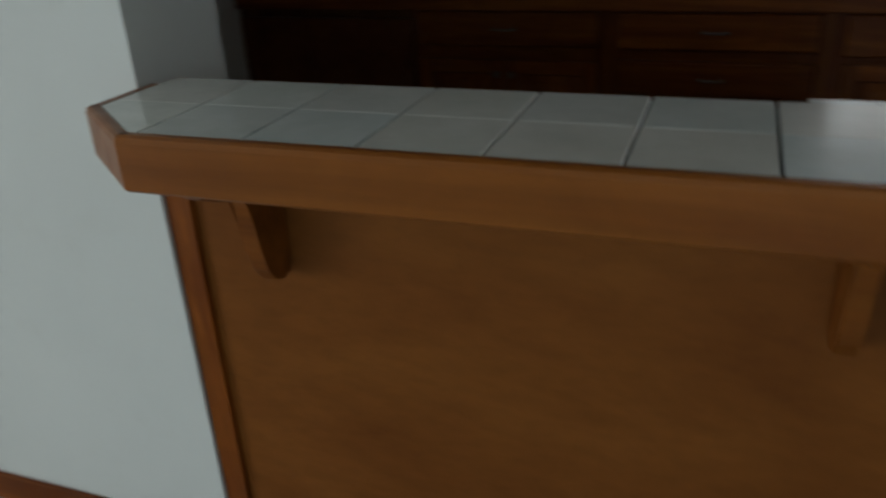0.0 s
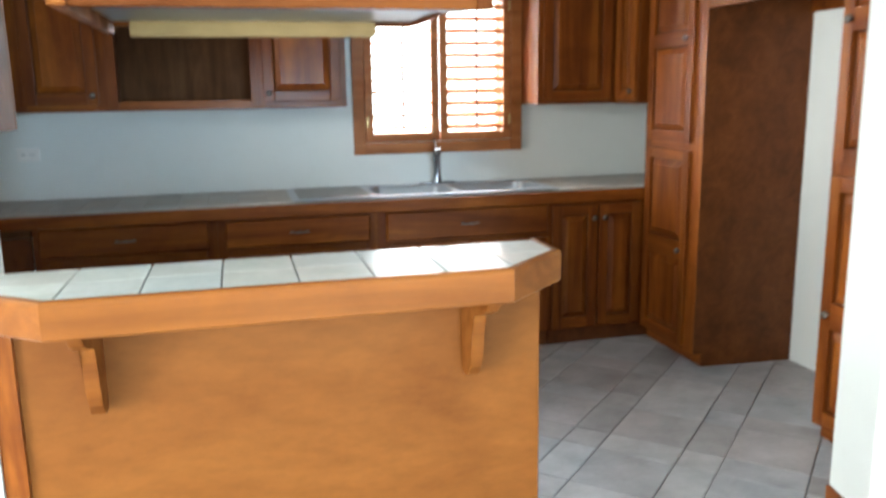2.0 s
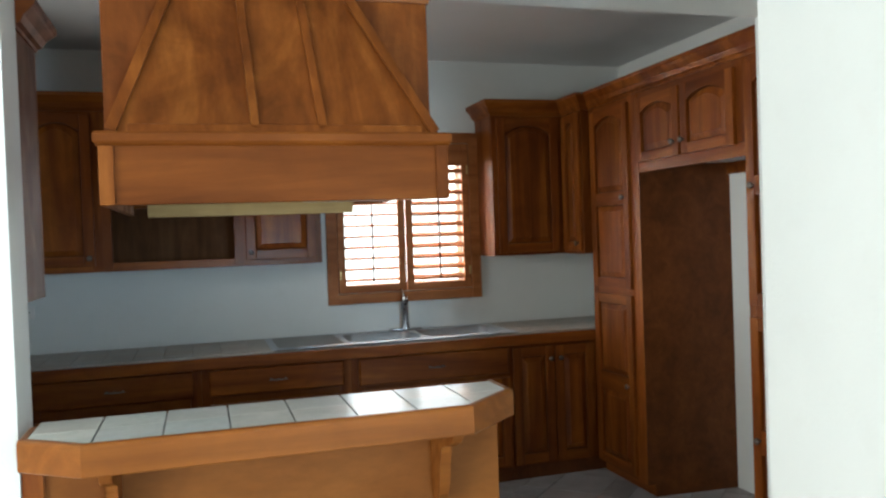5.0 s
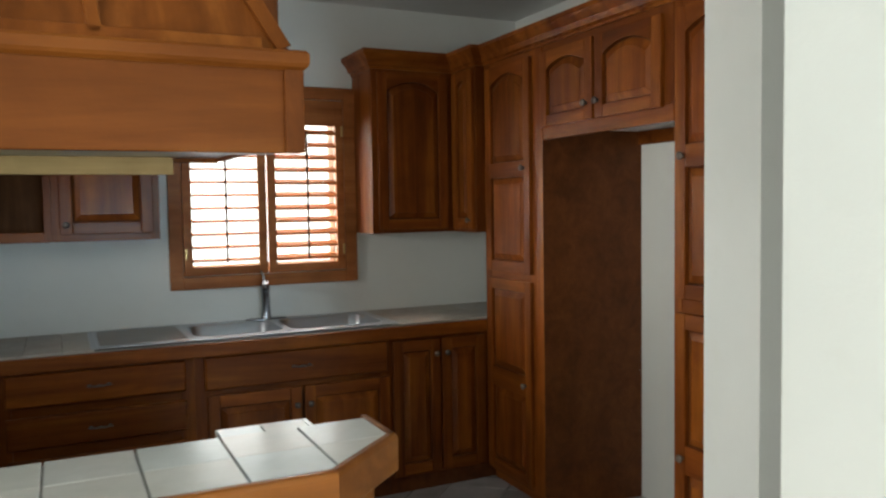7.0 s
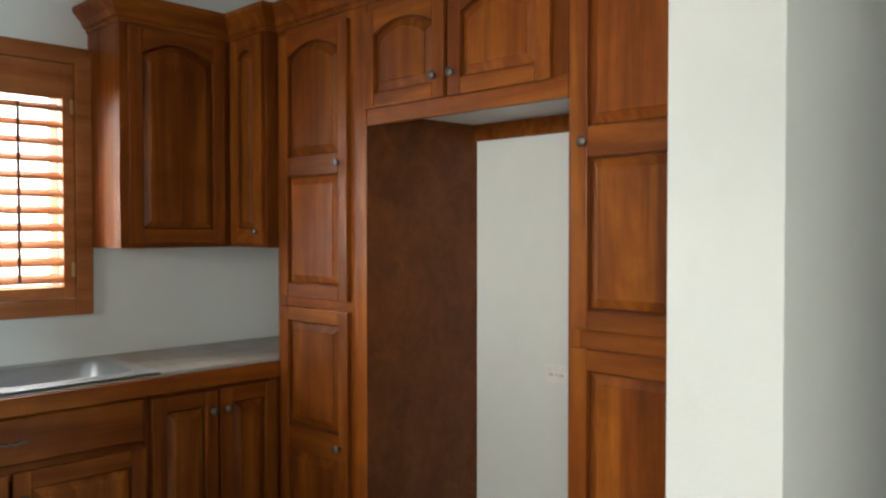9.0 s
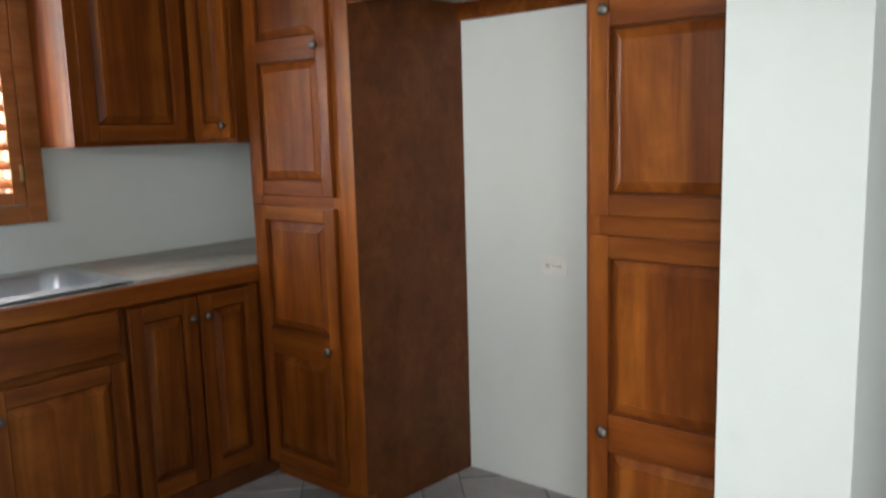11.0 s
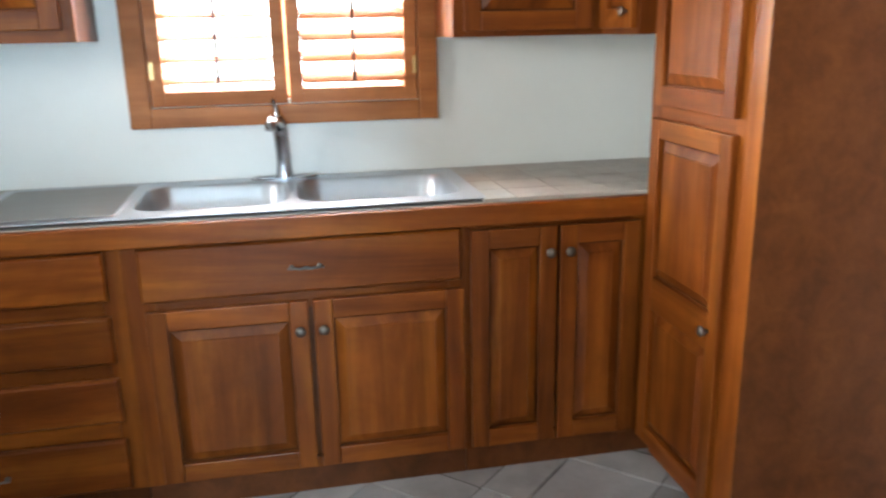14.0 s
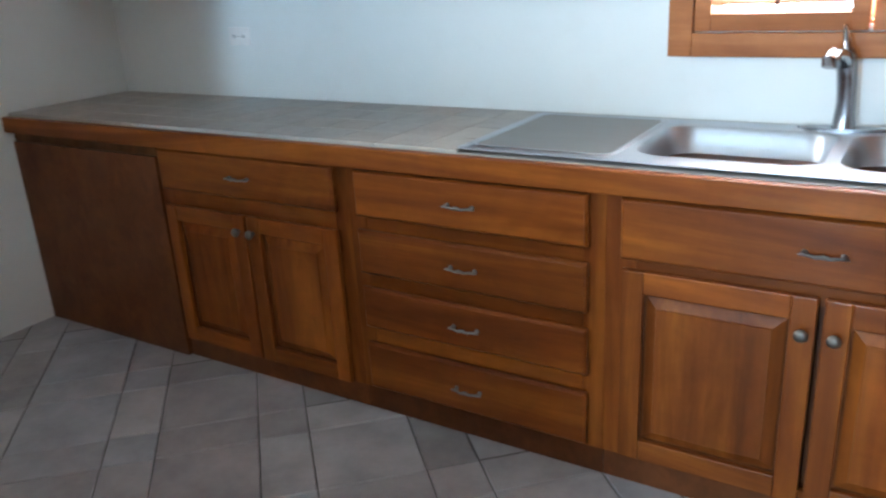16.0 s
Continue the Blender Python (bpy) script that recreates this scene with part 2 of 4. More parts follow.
def turned(bm, profile, axis_place, segs=14):
    """A turned shape: profile of (along, radius); axis_place(along, a, b) lays it."""
    rings = []
    for d, r in profile:
        rings.append([bm.verts.new(axis_place(d, r * math.cos(2 * math.pi * k / segs), r * math.sin(2 * math.pi * k / segs))) for k in range(segs)])
    for a, b in zip(rings, rings[1:]):
        for k in range(segs):
            bm.faces.new((a[k], a[(k + 1) % segs], b[(k + 1) % segs], b[k]))
    bm.faces.new(rings[0][::-1])
    bm.faces.new(rings[-1])
    return bm


def tube(bm, pts, radius, segs=10):
    """A round bar along a line of points; radius may be a list."""
    pts = [Vector(p) for p in pts]
    rings = []
    for i, p in enumerate(pts):
        d = (pts[min(i + 1, len(pts) - 1)] - pts[max(i - 1, 0)]).normalized()
        side = d.cross(Vector((0.31, 0.17, 0.93)))
        side.normalize()
        up = side.cross(d)
        r = radius[i] if isinstance(radius, (list, tuple)) else radius
        rings.append([bm.verts.new(p + r * (math.cos(2 * math.pi * k / segs) * side + math.sin(2 * math.pi * k / segs) * up)) for k in range(segs)])
    for a, b in zip(rings, rings[1:]):
        for k in range(segs):
            bm.faces.new((a[k], a[(k + 1) % segs], b[(k + 1) % segs], b[k]))
    bm.faces.new(rings[0][::-1])
    bm.faces.new(rings[-1])
    return bm


def finish(bm, name, mat, smooth=False):
    bmesh.ops.recalc_face_normals(bm, faces=bm.faces)
    me = bpy.data.meshes.new(name)
    bm.to_mesh(me)
    bm.free()
    me.materials.append(mat)
    if smooth:
        for p in me.polygons:
            p.use_smooth = True
        me.set_sharp_from_angle(angle=radians(38))
    return me


def part(name, bm, mat, parent, label="", smooth=False):
    ob = new(name, finish(bm, name, mat, smooth))
    ob.parent = parent
    if label:
        ob["label"] = label
    return ob


def piece(name, me, parent, place):
    """One of many alike pieces, on a shared mesh."""
    ob = new(name, me)
    ob.parent = parent
    ob.location = place
    return ob


def thing(name, m, label, category, group="", kind=""):
    ob = new(name)
    ob.empty_display_size = 0.1
    ob.matrix_world = m
    return tagged(ob, label, category, group, kind)


def structure(name, bm, mat, label, category):
    return tagged(new(name, finish(bm, name, mat)), label, category, "", "structure")


# ---- structure ----
WALL_N, RIGHT, LEFT, CEIL = 4.72, 2.79, -1.95, 2.715
LIV, KIT, HEAD = 1.84, 2.12, 2.325
HALL_X, HALL_Y = 1.115, 1.152
# Unseen opening added high in the west wall for the fill lamp.
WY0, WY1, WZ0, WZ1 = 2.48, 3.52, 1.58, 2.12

floor = structure("floor", boxes((-4.7, 4.0, -3.6, 5.0, -0.12, -0.006)), GROUT, "dark grout bed of the tiled floor", "floor")
structure("ground", boxes((-60, 60, -60, 60, -0.5, -0.14)), GROUND, "dry pale ground outside the house", "ground")
wx0, wx1, wz0, wz1 = 0.70, 1.58, 1.19, 2.13
structure("wall_north", boxes((-2.1, wx0, WALL_N, 4.92, 0, 2.9), (wx1, 2.95, WALL_N, 4.92, 0, 2.9), (wx0, wx1, WALL_N, 4.92, 0, wz0), (wx0, wx1, WALL_N, 4.92, wz1, 2.9)),
          PLASTER, "white painted kitchen wall behind the sink counter", "wall")
structure("wall_east", boxes((RIGHT, 2.95, KIT - 0.01, WALL_N, 0, 2.9)), PLASTER, "white painted wall behind the tall cabinets", "wall")
# The gap in this wall is added only to let the fill through.
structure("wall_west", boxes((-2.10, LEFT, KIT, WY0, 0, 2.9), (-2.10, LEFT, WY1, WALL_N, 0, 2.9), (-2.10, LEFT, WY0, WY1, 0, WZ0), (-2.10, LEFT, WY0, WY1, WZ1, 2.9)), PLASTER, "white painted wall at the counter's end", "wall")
partition = bmesh.new()
prism(partition, [(-4.7, LIV), (-0.638, LIV), (-0.655, KIT), (-4.7, KIT)], lambda a, b, d: (a, b, d), 2.9)
prism(partition, [(1.822, LIV), (2.66, LIV), (2.66, KIT), (1.888, KIT)], lambda a, b, d: (a, b, d), 2.9)
prism(partition, [(-0.638, LIV), (1.822, LIV), (1.888, KIT), (-0.655, KIT)], lambda a, b, d: (a, b, HEAD + d), 2.9 - HEAD)
structure("wall_partition", partition,
          PLASTER, "thick white partition with a wide opening to the kitchen", "wall")
structure("wall_living_east", boxes((HALL_X, 1.28, -3.5, HALL_Y, 0, 2.9), (HALL_X, 1.28, HALL_Y, LIV, HEAD, 2.9)), PLASTER, "white painted wall beside the hall opening", "wall")
structure("wall_hall", boxes((1.28, 3.9, HALL_Y - 0.15, HALL_Y, 0, HEAD), (3.75, 3.9, HALL_Y, LIV, 0, HEAD), (3.5, 3.9, LIV, KIT, 0, HEAD), (2.66, 3.9, LIV + 0.10, KIT, 2.05, HEAD)),
          PLASTER, "white walls of the side hall", "wall")
structure("wall_living_south", boxes((-4.7, -3.6, -3.5, -3.35, 0, 2.9), (-1.4, -0.4, -3.5, -3.35, 0, 2.9), (-3.6, -1.4, -3.5, -3.35, 2.25, 2.9), (-3.6, -1.4, -3.5, -3.35, 0, 0.2), (1.0, HALL_X, -3.5, -3.35, 0, 2.9), (-0.4, 1.0, -3.5, -3.35, 2.25, 2.9), (-0.4, 1.0, -3.5, -3.35, 0, 0.2)),
          PLASTER, "white living room wall with a patio opening", "wall")
structure("wall_living_west", boxes((-4.7, -4.55, -3.35, -3.05, 0, 2.9), (-4.7, -4.55, 0.65, LIV, 0, 2.9), (-4.7, -4.55, -3.05, 0.65, 0, 0.2), (-4.7, -4.55, -3.05, 0.65, 2.3, 2.9)),
          PLASTER, "white living room wall with a window opening", "wall")
structure("ceiling", boxes((-2.1, 2.95, KIT, WALL_N, CEIL, 2.9)), CEILING, "pale grey painted kitchen ceiling", "ceiling")
structure("ceiling_living", boxes((-4.7, 1.28, -3.5, LIV, 2.9, 3.0)), CEILING, "white painted living room ceiling", "ceiling")
structure("ceiling_hall", boxes((1.28, 3.9, HALL_Y - 0.15, LIV, HEAD, HEAD + 0.1)), CEILING, "low white hall ceiling", "ceiling")
structure("baseboard", boxes((1.822, 2.66, LIV - 0.014, LIV - 0.001, 0, 0.085, 0.004),
          (HALL_X - 0.014, HALL_X - 0.001, -3.3, HALL_Y, 0, 0.085, 0.004), (-4.5, -0.640, LIV - 0.014, LIV - 0.001, 0, 0.085, 0.004)),
          WOOD_H, "brown wooden baseboard along the white walls", "baseboard")
jamb_board = prism(bmesh.new(), [(1.808, LIV - 0.014), (1.821, LIV - 0.014), (1.887, KIT), (1.874, KIT)], lambda a, b, d: (a, b, d), 0.085, 0.003)
structure("baseboard", jamb_board, WOOD_H, "brown wooden baseboard on the opening's jamb", "baseboard")
# The brown board stands in for the darkness of an open doorway.
door = thing("dark_doorway_1", pose(2.66, LIV + 0.03, 0), "dark brown board standing in for a dark doorway in the hall", "door", "", "structure")
part("leaf", boxes((0.01, 0.83, 0.0, 0.04, 0.005, 2.04, 0.003)), WOOD_DARK, door)
part("door_handle", turned(bmesh.new(), [(0, 0.012), (0.03, 0.012), (0.035, 0.027), (0.06, 0.027), (0.068, 0.015)], lambda d, a, b: (0.07 + a, -d, 0.98 + b)), PEWTER, door, "round pewter door knob", True)


# ---- cabinet making ----
def sweep(bm, path, profile):
    """A moulding: a closed profile of (out, z) drawn along a plan line, mitred; out lies to the right of the way."""
    pts = [Vector(p) for p in path]
    rings = []
    for i, p in enumerate(pts):
        ns = []
        for a, b in ((i - 1, i), (i, i + 1)):
            if 0 <= a and b < len(pts):
                d = (pts[b] - pts[a]).normalized()
                ns.append(Vector((d.y, -d.x)))
        n = ns[0] if len(ns) == 1 else (ns[0] + ns[1]) / (1 + ns[0].dot(ns[1]))
        rings.append([bm.verts.new((p.x + n.x * o, p.y + n.y * o, z)) for o, z in profile])
    k = len(profile)
    for a, b in zip(rings, rings[1:]):
        for j in range(k):
            bm.faces.new((a[j], a[(j + 1) % k], b[(j + 1) % k], b[j]))
    bm.faces.new(rings[0])
    bm.faces.new(rings[-1][::-1])
    return bm


def crown_profile(z, h, out):
    return [(-0.012, z), (0.006, z), (0.008, z + 0.12 * h), (0.02 * out / 0.06, z + 0.2 * h), (0.03 * out / 0.06, z + 0.45 * h), (0.05 * out / 0.06, z + 0.68 * h),
            (out * 0.9, z + 0.74 * h), (out, z + 0.8 * h), (out, z + h), (-0.012, z + h)]


def outline(x0, x1, z0, z1, rise, inset):
    x0, x1, z0, z1 = x0 + inset, x1 - inset, z0 + inset, z1 - inset
    pts = [(x0, z0), (x1, z0)]
    k = 12 if rise else 1
    for i in range(k + 1):
        u = i / k
        pts.append((x1 + (x0 - x1) * u, z1 - rise * (2 * u - 1) ** 2))
    return pts


STILE = 0.056


def knob(parent, x, z, m):
    bm = turned(bmesh.new(), [(0, 0.007), (0.006, 0.006), (0.011, 0.007), (0.016, 0.0145), (0.022, 0.016), (0.027, 0.012), (0.029, 0.004)], lambda d, a, b: (x + a, -0.02 - d, z + b))
    bm.transform(m)
    return part("knob", bm, PEWTER, parent, "round pewter knob", True)


def cabinet_door(parent, x0, x1, z0, z1, panels, knob_at=None, m=Matrix()):
    """A frame door in local x and z, its back at y = 0 and its front at y = -0.02. panels: (z0, z1, rise)."""
    def bit(name, bm, mat):
        bm.transform(m)
        return part(name, bm, mat, ob)

    slab = boxes((x0 + 0.002, x1 - 0.002, -0.0015, 0, z0 + 0.002, z1 - 0.002))
    slab.transform(m)
    ob = part("door", slab, WOOD_V, parent)
    a, b = x0 + STILE, x1 - STILE
    for s0, s1 in ((x0, a), (b, x1)):
        bit("stile", boxes((s0, s1, -0.021, -0.0017, z0, z1, 0.004)), WOOD_V)
    edge = z0
    for p0, p1, rise in panels:
        bit("rail", boxes((a + 0.0003, b - 0.0003, -0.0205, -0.0017, edge, p0, 0.004)), WOOD_H)
        edge = p1
    top = panels[-1]
    if top[2]:
        arch = outline(a + 0.0003, b - 0.0003, top[0], top[1], top[2], 0)[2:]
        bit("rail", prism(bmesh.new(), [(a + 0.0003, z1 - 0.001), (b - 0.0003, z1 - 0.001)] + arch, lambda u, v, d: (u, -0.0205 + d, v), 0.0188, 0.003), WOOD_H)
    else:
        bit("rail", boxes((a + 0.0003, b - 0.0003, -0.0205, -0.0017, edge, z1, 0.004)), WOOD_H)
    for p0, p1, rise in panels:
        bm = bmesh.new()
        rings = []
        for inset, y in ((-0.003, -0.0022), (0.005, -0.0026), (0.0075, -0.0048), (0.034, -0.0165), (0.0355, -0.0195)):
            rings.append([bm.verts.new((u, y, v)) for u, v in outline(a, b, p0, p1, rise, inset)])
        for k, (r, q) in enumerate(zip(rings, rings[1:])):
            for i in range(len(r)):
                j = (i + 1) % len(r)
                bm.faces.new((r[i], r[j], q[j], q[i])).material_index = 1 if k < 2 else 0
        bm.faces.new(rings[-1])
        bit("raised_panel", bm, WOOD_PANEL).data.materials.append(WOOD_GROOVE)
    if knob_at:
        knob(ob, *knob_at, m)
    return ob


def pull(parent, x, z):
    bm = bmesh.new()
    for s in (-1, 1):
        turned(bm, [(0, 0.007), (0.003, 0.007), (0.006, 0.004), (0.018, 0.0035)], lambda d, a, b: (x + s * 0.04 + a, -0.02 - d, z + b), 10)
    tube(bm, [(x + 0.052 * u, -0.036 - 0.008 * (1 - u * u), z + 0.002 * math.cos(9 * u)) for u in (-1, -0.8, -0.55, -0.3, 0, 0.3, 0.55, 0.8, 1)],
         [0.002, 0.0045, 0.0035, 0.004, 0.0055, 0.004, 0.0035, 0.0045, 0.002], 8)
    return part("pull_handle", bm, IRON, parent, "dark metal bow handle", True)


def drawer(parent, x0, x1, z0, z1, handle=True):
    bm = bmesh.new()
    rings = []
    for inset, y in ((0, 0.0), (0, -0.012), (0.006, -0.019), (0.009, -0.02)):
        rings.append([bm.verts.new(p) for p in ((x0 + inset, y, z0 + inset), (x1 - inset, y, z0 + inset), (x1 - inset, y, z1 - inset), (x0 + inset, y, z1 - inset))])
    for r, s in zip(rings, rings[1:]):
        for i in range(4):
            bm.faces.new((r[i], r[(i + 1) % 4], s[(i + 1) % 4], s[i]))
    bm.faces.new(rings[-1])
    bm.faces.new(rings[0][::-1])
    ob = part("drawer", bm, WOOD_H, parent)
    if handle:
        pull(ob, (x0 + x1) / 2, (z0 + z1) / 2)
    return ob


def carcass(parent, w, depth, z0, z1, rails, stiles, frame_low):
    """Body and face frame of a cabinet. rails: (z0, z1) across; stiles: (x0, x1) upright."""
    part("body", boxes((0.002, w - 0.002, 0.035, depth, z0, z1)), WOOD_SIDE, parent)
    for a, b in stiles:
        part("frame_stile", boxes((a, b, 0.006, 0.026, frame_low, z1 - 0.001, 0.0015)), WOOD_V, parent)
    for a, b in rails:
        part("frame_rail", boxes((stiles[0][1] + 0.0005, stiles[-1][0] - 0.0005, 0.0068, 0.0255, a, b, 0.001)), WOOD_H, parent)


BASE_Y = 4.12
BASE_GROUP = "base cabinets along the sink wall"


def base_cabinet(x0, x1, label, stiles, rails):
    t = thing("base_cabinet", pose(x0, BASE_Y, 0), label, "cabinet", BASE_GROUP)
    carcass(t, x1 - x0, WALL_N - BASE_Y - 0.002, 0.0, 0.842, [(a, b) for a, b in rails], [(a - x0, b - x0) for a, b in stiles], 0.085)
    part("plinth", boxes((0.001, x1 - x0 - 0.001, 0.014, 0.034, 0.0, 0.0845, 0.001)), WOOD_SIDE, t, "dark brown plinth")
    return t


# dishwasher bay panel
t = thing("dishwasher_panel", pose(-1.95, BASE_Y, 0), "plain dark-stained plywood panel closing the counter end", "panel")
part("board", boxes((0.003, 0.885, -0.002, 0.02, 0.0, 0.80, 0.002)), WOOD_SIDE, t)
part("rail", boxes((0.003, 0.885, 0.008, 0.03, 0.802, 0.842)), WOOD_DARK, t)
# drawer over two doors
x = -1.06
t = base_cabinet(x, -0.19, "brown stained base cabinet with one drawer over two doors", [(-1.06, -1.0), (-0.25, -0.19)], [(0.085, 0.12), (0.62, 0.70), (0.81, 0.841)])
drawer(t, -1.03 - x, -0.235 - x, 0.69, 0.838)
cabinet_door(t, -1.03 - x, -0.637 - x, 0.092, 0.632, [(0.15, 0.575, 0)], (-0.665 - x, 0.575))
cabinet_door(t, -0.628 - x, -0.235 - x, 0.092, 0.632, [(0.15, 0.575, 0)], (-0.60 - x, 0.575))
# four drawers
x = -0.19
t = base_cabinet(x, 0.64, "brown stained base cabinet with four drawers", [(-0.19, -0.13), (0.58, 0.64)], [(0.085, 0.12), (0.25, 0.33), (0.44, 0.52), (0.63, 0.70), (0.81, 0.841)])
for z0, z1 in ((0.100, 0.262), (0.318, 0.456), (0.503, 0.645), (0.690, 0.833)):
    drawer(t, -0.152 - x, 0.597 - x, z0, z1)
# sink unit
x = 0.64
t = base_cabinet(x, 1.63, "brown stained sink cabinet with false drawer and two doors", [(0.64, 0.72), (1.58, 1.63)], [(0.085, 0.12), (0.62, 0.70), (0.81, 0.841)])
drawer(t, 0.685 - x, 1.615 - x, 0.675, 0.835)
cabinet_door(t, 0.692 - x, 1.149 - x, 0.1, 0.648, [(0.16, 0.588, 0)], (1.122 - x, 0.56))
cabinet_door(t, 1.164 - x, 1.622 - x, 0.1, 0.648, [(0.16, 0.588, 0)], (1.191 - x, 0.56))
# corner unit
x = 1.63
t = base_cabinet(x, RIGHT - 0.003, "brown stained corner base cabinet with two narrow doors", [(1.63, 1.67), (2.17, 2.25)], [(0.085, 0.12), (0.80, 0.841)])
cabinet_door(t, 1.645 - x, 1.920 - x, 0.1, 0.825, [(0.16, 0.765, 0)], (1.893 - x, 0.745))
cabinet_door(t, 1.930 - x, 2.196 - x, 0.1, 0.825, [(0.16, 0.765, 0)], (1.957 - x, 0.745))

# tall cabinets, facing the sink side; local x runs towards the partition
TALL_X = 2.22
TALL = "tall cabinets round the fridge bay"


def tall_cabinet(y0, y1, label, doors):
    w = y0 - y1
    t = thing("pantry_cabinet", pose(TALL_X, y0, 0, 0, 0, -90), label, "cabinet", TALL)
    part("body", boxes((0.002, w - 0.002, 0.02, RIGHT - TALL_X - 0.002, 0.07, 2.34), (0.002, w - 0.002, 0.056, RIGHT - TALL_X - 0.002, 0.0, 0.07)), WOOD_SIDE, t)
    d0, d1 = doors
    for a, b in ((0, d0 + 0.02), (d1 - 0.02, w)):
        part("frame_stile", boxes((a, b, 0, 0.02, 0.07, 2.34, 0.0015)), WOOD_V, t)
    for a, b in ((0.07, 0.12), (1.10, 1.21), (2.24, 2.339)):
        part("frame_rail", boxes((d0 + 0.0205, d1 - 0.0205, 0.001, 0.0195, a, b, 0.001)), WOOD_H, t)
    part("plinth", boxes((0.001, w - 0.001, 0.048, 0.0555, 0.0, 0.0695, 0.001)), WOOD_H, t)
    return t


t = tall_cabinet(4.12, 3.540, "honey brown pantry cabinet with two tall panelled doors", (0.040, 0.490))
cabinet_door(t, 0.040, 0.490, 0.095, 1.145, [(0.15, 0.555, 0), (0.662, 1.088, 0)], (0.44, 0.612))
cabinet_door(t, 0.040, 0.490, 1.185, 2.268, [(1.243, 1.680, 0), (1.760, 2.218, 0.05)], (0.44, 1.722))
part("side_panel", prism(prism(prism(bmesh.new(), [(0.5805, 0.0), (0.584, 0.0), (0.628, RIGHT - TALL_X - 0.002), (0.5805, RIGHT - TALL_X - 0.002)], lambda a, b, d: (a, b, 0.07 + d), 1.779), [(0.5805, 0.022), (0.586, 0.022), (0.628, RIGHT - TALL_X - 0.002), (0.5805, RIGHT - TALL_X - 0.002)], lambda a, b, d: (a, b, 1.849 + d), 0.052), [(0.5805, 0.05), (0.588, 0.05), (0.628, RIGHT - TALL_X - 0.002), (0.5805, RIGHT - TALL_X - 0.002)], lambda a, b, d: (a, b, d), 0.07), WOOD_SIDE, t, "dark blotchy stained plywood side")
t = tall_cabinet(2.62, 2.124, "honey brown tall cabinet beside the white partition", (0.022, 0.472))
cabinet_door(t, 0.022, 0.472, 0.095, 1.118, [(0.15, 0.50, 0), (0.612, 1.056, 0)], (0.070, 0.562))
cabinet_door(t, 0.022, 0.472, 1.172, 2.268, [(1.230, 1.668, 0), (1.755, 2.218, 0.05)], (0.070, 1.712))
t = thing("over_fridge_cabinet", pose(TALL_X, 3.535, 1.85, 0, 0, -90), "honey brown cabinet with two arched doors over the fridge bay", "cabinet", TALL)
part("body", boxes((0.0, 0.913, 0.02, RIGHT - TALL_X - 0.002, 0.060, 0.49)), WOOD_SIDE, t)
part("frame_stile", boxes((0.831, 0.913, 0, 0.0195, 0.0705, 0.49, 0.0015)), WOOD_V, t)
part("frame_rail", boxes((0, 0.913, -0.001, 0.0195, 0, 0.07, 0.002)), WOOD_H, t)
part("frame_rail", boxes((0, 0.8305, 0.001, 0.0195, 0.39, 0.489)), WOOD_H, t)
part("bottom_board", boxes((0.001, 0.912, 0.0205, RIGHT - TALL_X - 0.024, 0.052, 0.0595, 0.001)), MELAMINE, t, "white melamine bottom board")
cabinet_door(t, 0.004, 0.420, 0.058, 0.416, [(0.112, 0.366, 0.04)], (0.380, 0.132))
cabinet_door(t, 0.438, 0.860, 0.058, 0.416, [(0.112, 0.366, 0.04)], (0.464, 0.132))
t = thing("wall_cleat", pose(RIGHT - 0.022, 2.63, 1.833), "brown wooden cleat on the wall of the fridge bay", "batten")
part("strip", boxes((0, 0.02, 0, 0.861, 0, 0.068, 0.002)), WOOD_H, t)

# wall cabinets
UP_Y, UP_Z0, UP_Z1 = 4.41, 1.395, 2.34
UPPER = "wall cabinets beside the window"


def wall_cabinet(x0, x1, label):
    return thing("wall_cabinet", pose(x0, UP_Y, 0), label, "cabinet", UPPER)


t = wall_cabinet(-1.94, -0.69, "brown wall cabinet with an arched panel door")
carcass(t, 1.25, WALL_N - UP_Y - 0.002, UP_Z0, UP_Z1, [(UP_Z0, 1.44), (2.27, 2.339)], [(0, 0.86), (1.19, 1.25)], UP_Z0 + 0.001)
cabinet_door(t, 0.855, 1.205, 1.43, 2.285, [(1.487, 2.235, 0.05)], (1.178, 1.475))
t = wall_cabinet(-0.69, 0.055, "brown wall cabinet with an open microwave niche")
for name, b in (("back", (0.0, 0.745, 0.3005, 0.308, UP_Z0, UP_Z1)), ("side", (0.0, 0.018, 0.0205, 0.30, UP_Z0, UP_Z1)), ("side", (0.727, 0.745, 0.0205, 0.30, UP_Z0, UP_Z1)), ("bottom", (0.0185, 0.7265, 0.0205, 0.30, UP_Z0, UP_Z0 + 0.02)), ("top", (0.0185, 0.7265, 0.0205, 0.30, 1.86, UP_Z1))):
    part(name, boxes(b), WOOD_DARK, t)
for a, b in ((0, 0.045), (0.715, 0.745)):
    part("frame_stile", boxes((a, b, 0, 0.02, UP_Z0, UP_Z1 - 0.001, 0.0015)), WOOD_V, t)
for a, b in ((UP_Z0, 1.442), (1.86, UP_Z1 - 0.001)):
    part("frame_rail", boxes((0.0455, 0.7145, 0.001, 0.0195, a, b, 0.002)), WOOD_H, t)
t = wall_cabinet(0.055, 0.54, "brown wall cabinet with one panel door by the window")
carcass(t, 0.485, WALL_N - UP_Y - 0.002, UP_Z0, UP_Z1, [(UP_Z0, 1.44), (2.27, 2.339)], [(0, 0.05), (0.44, 0.485)], UP_Z0 + 0.001)
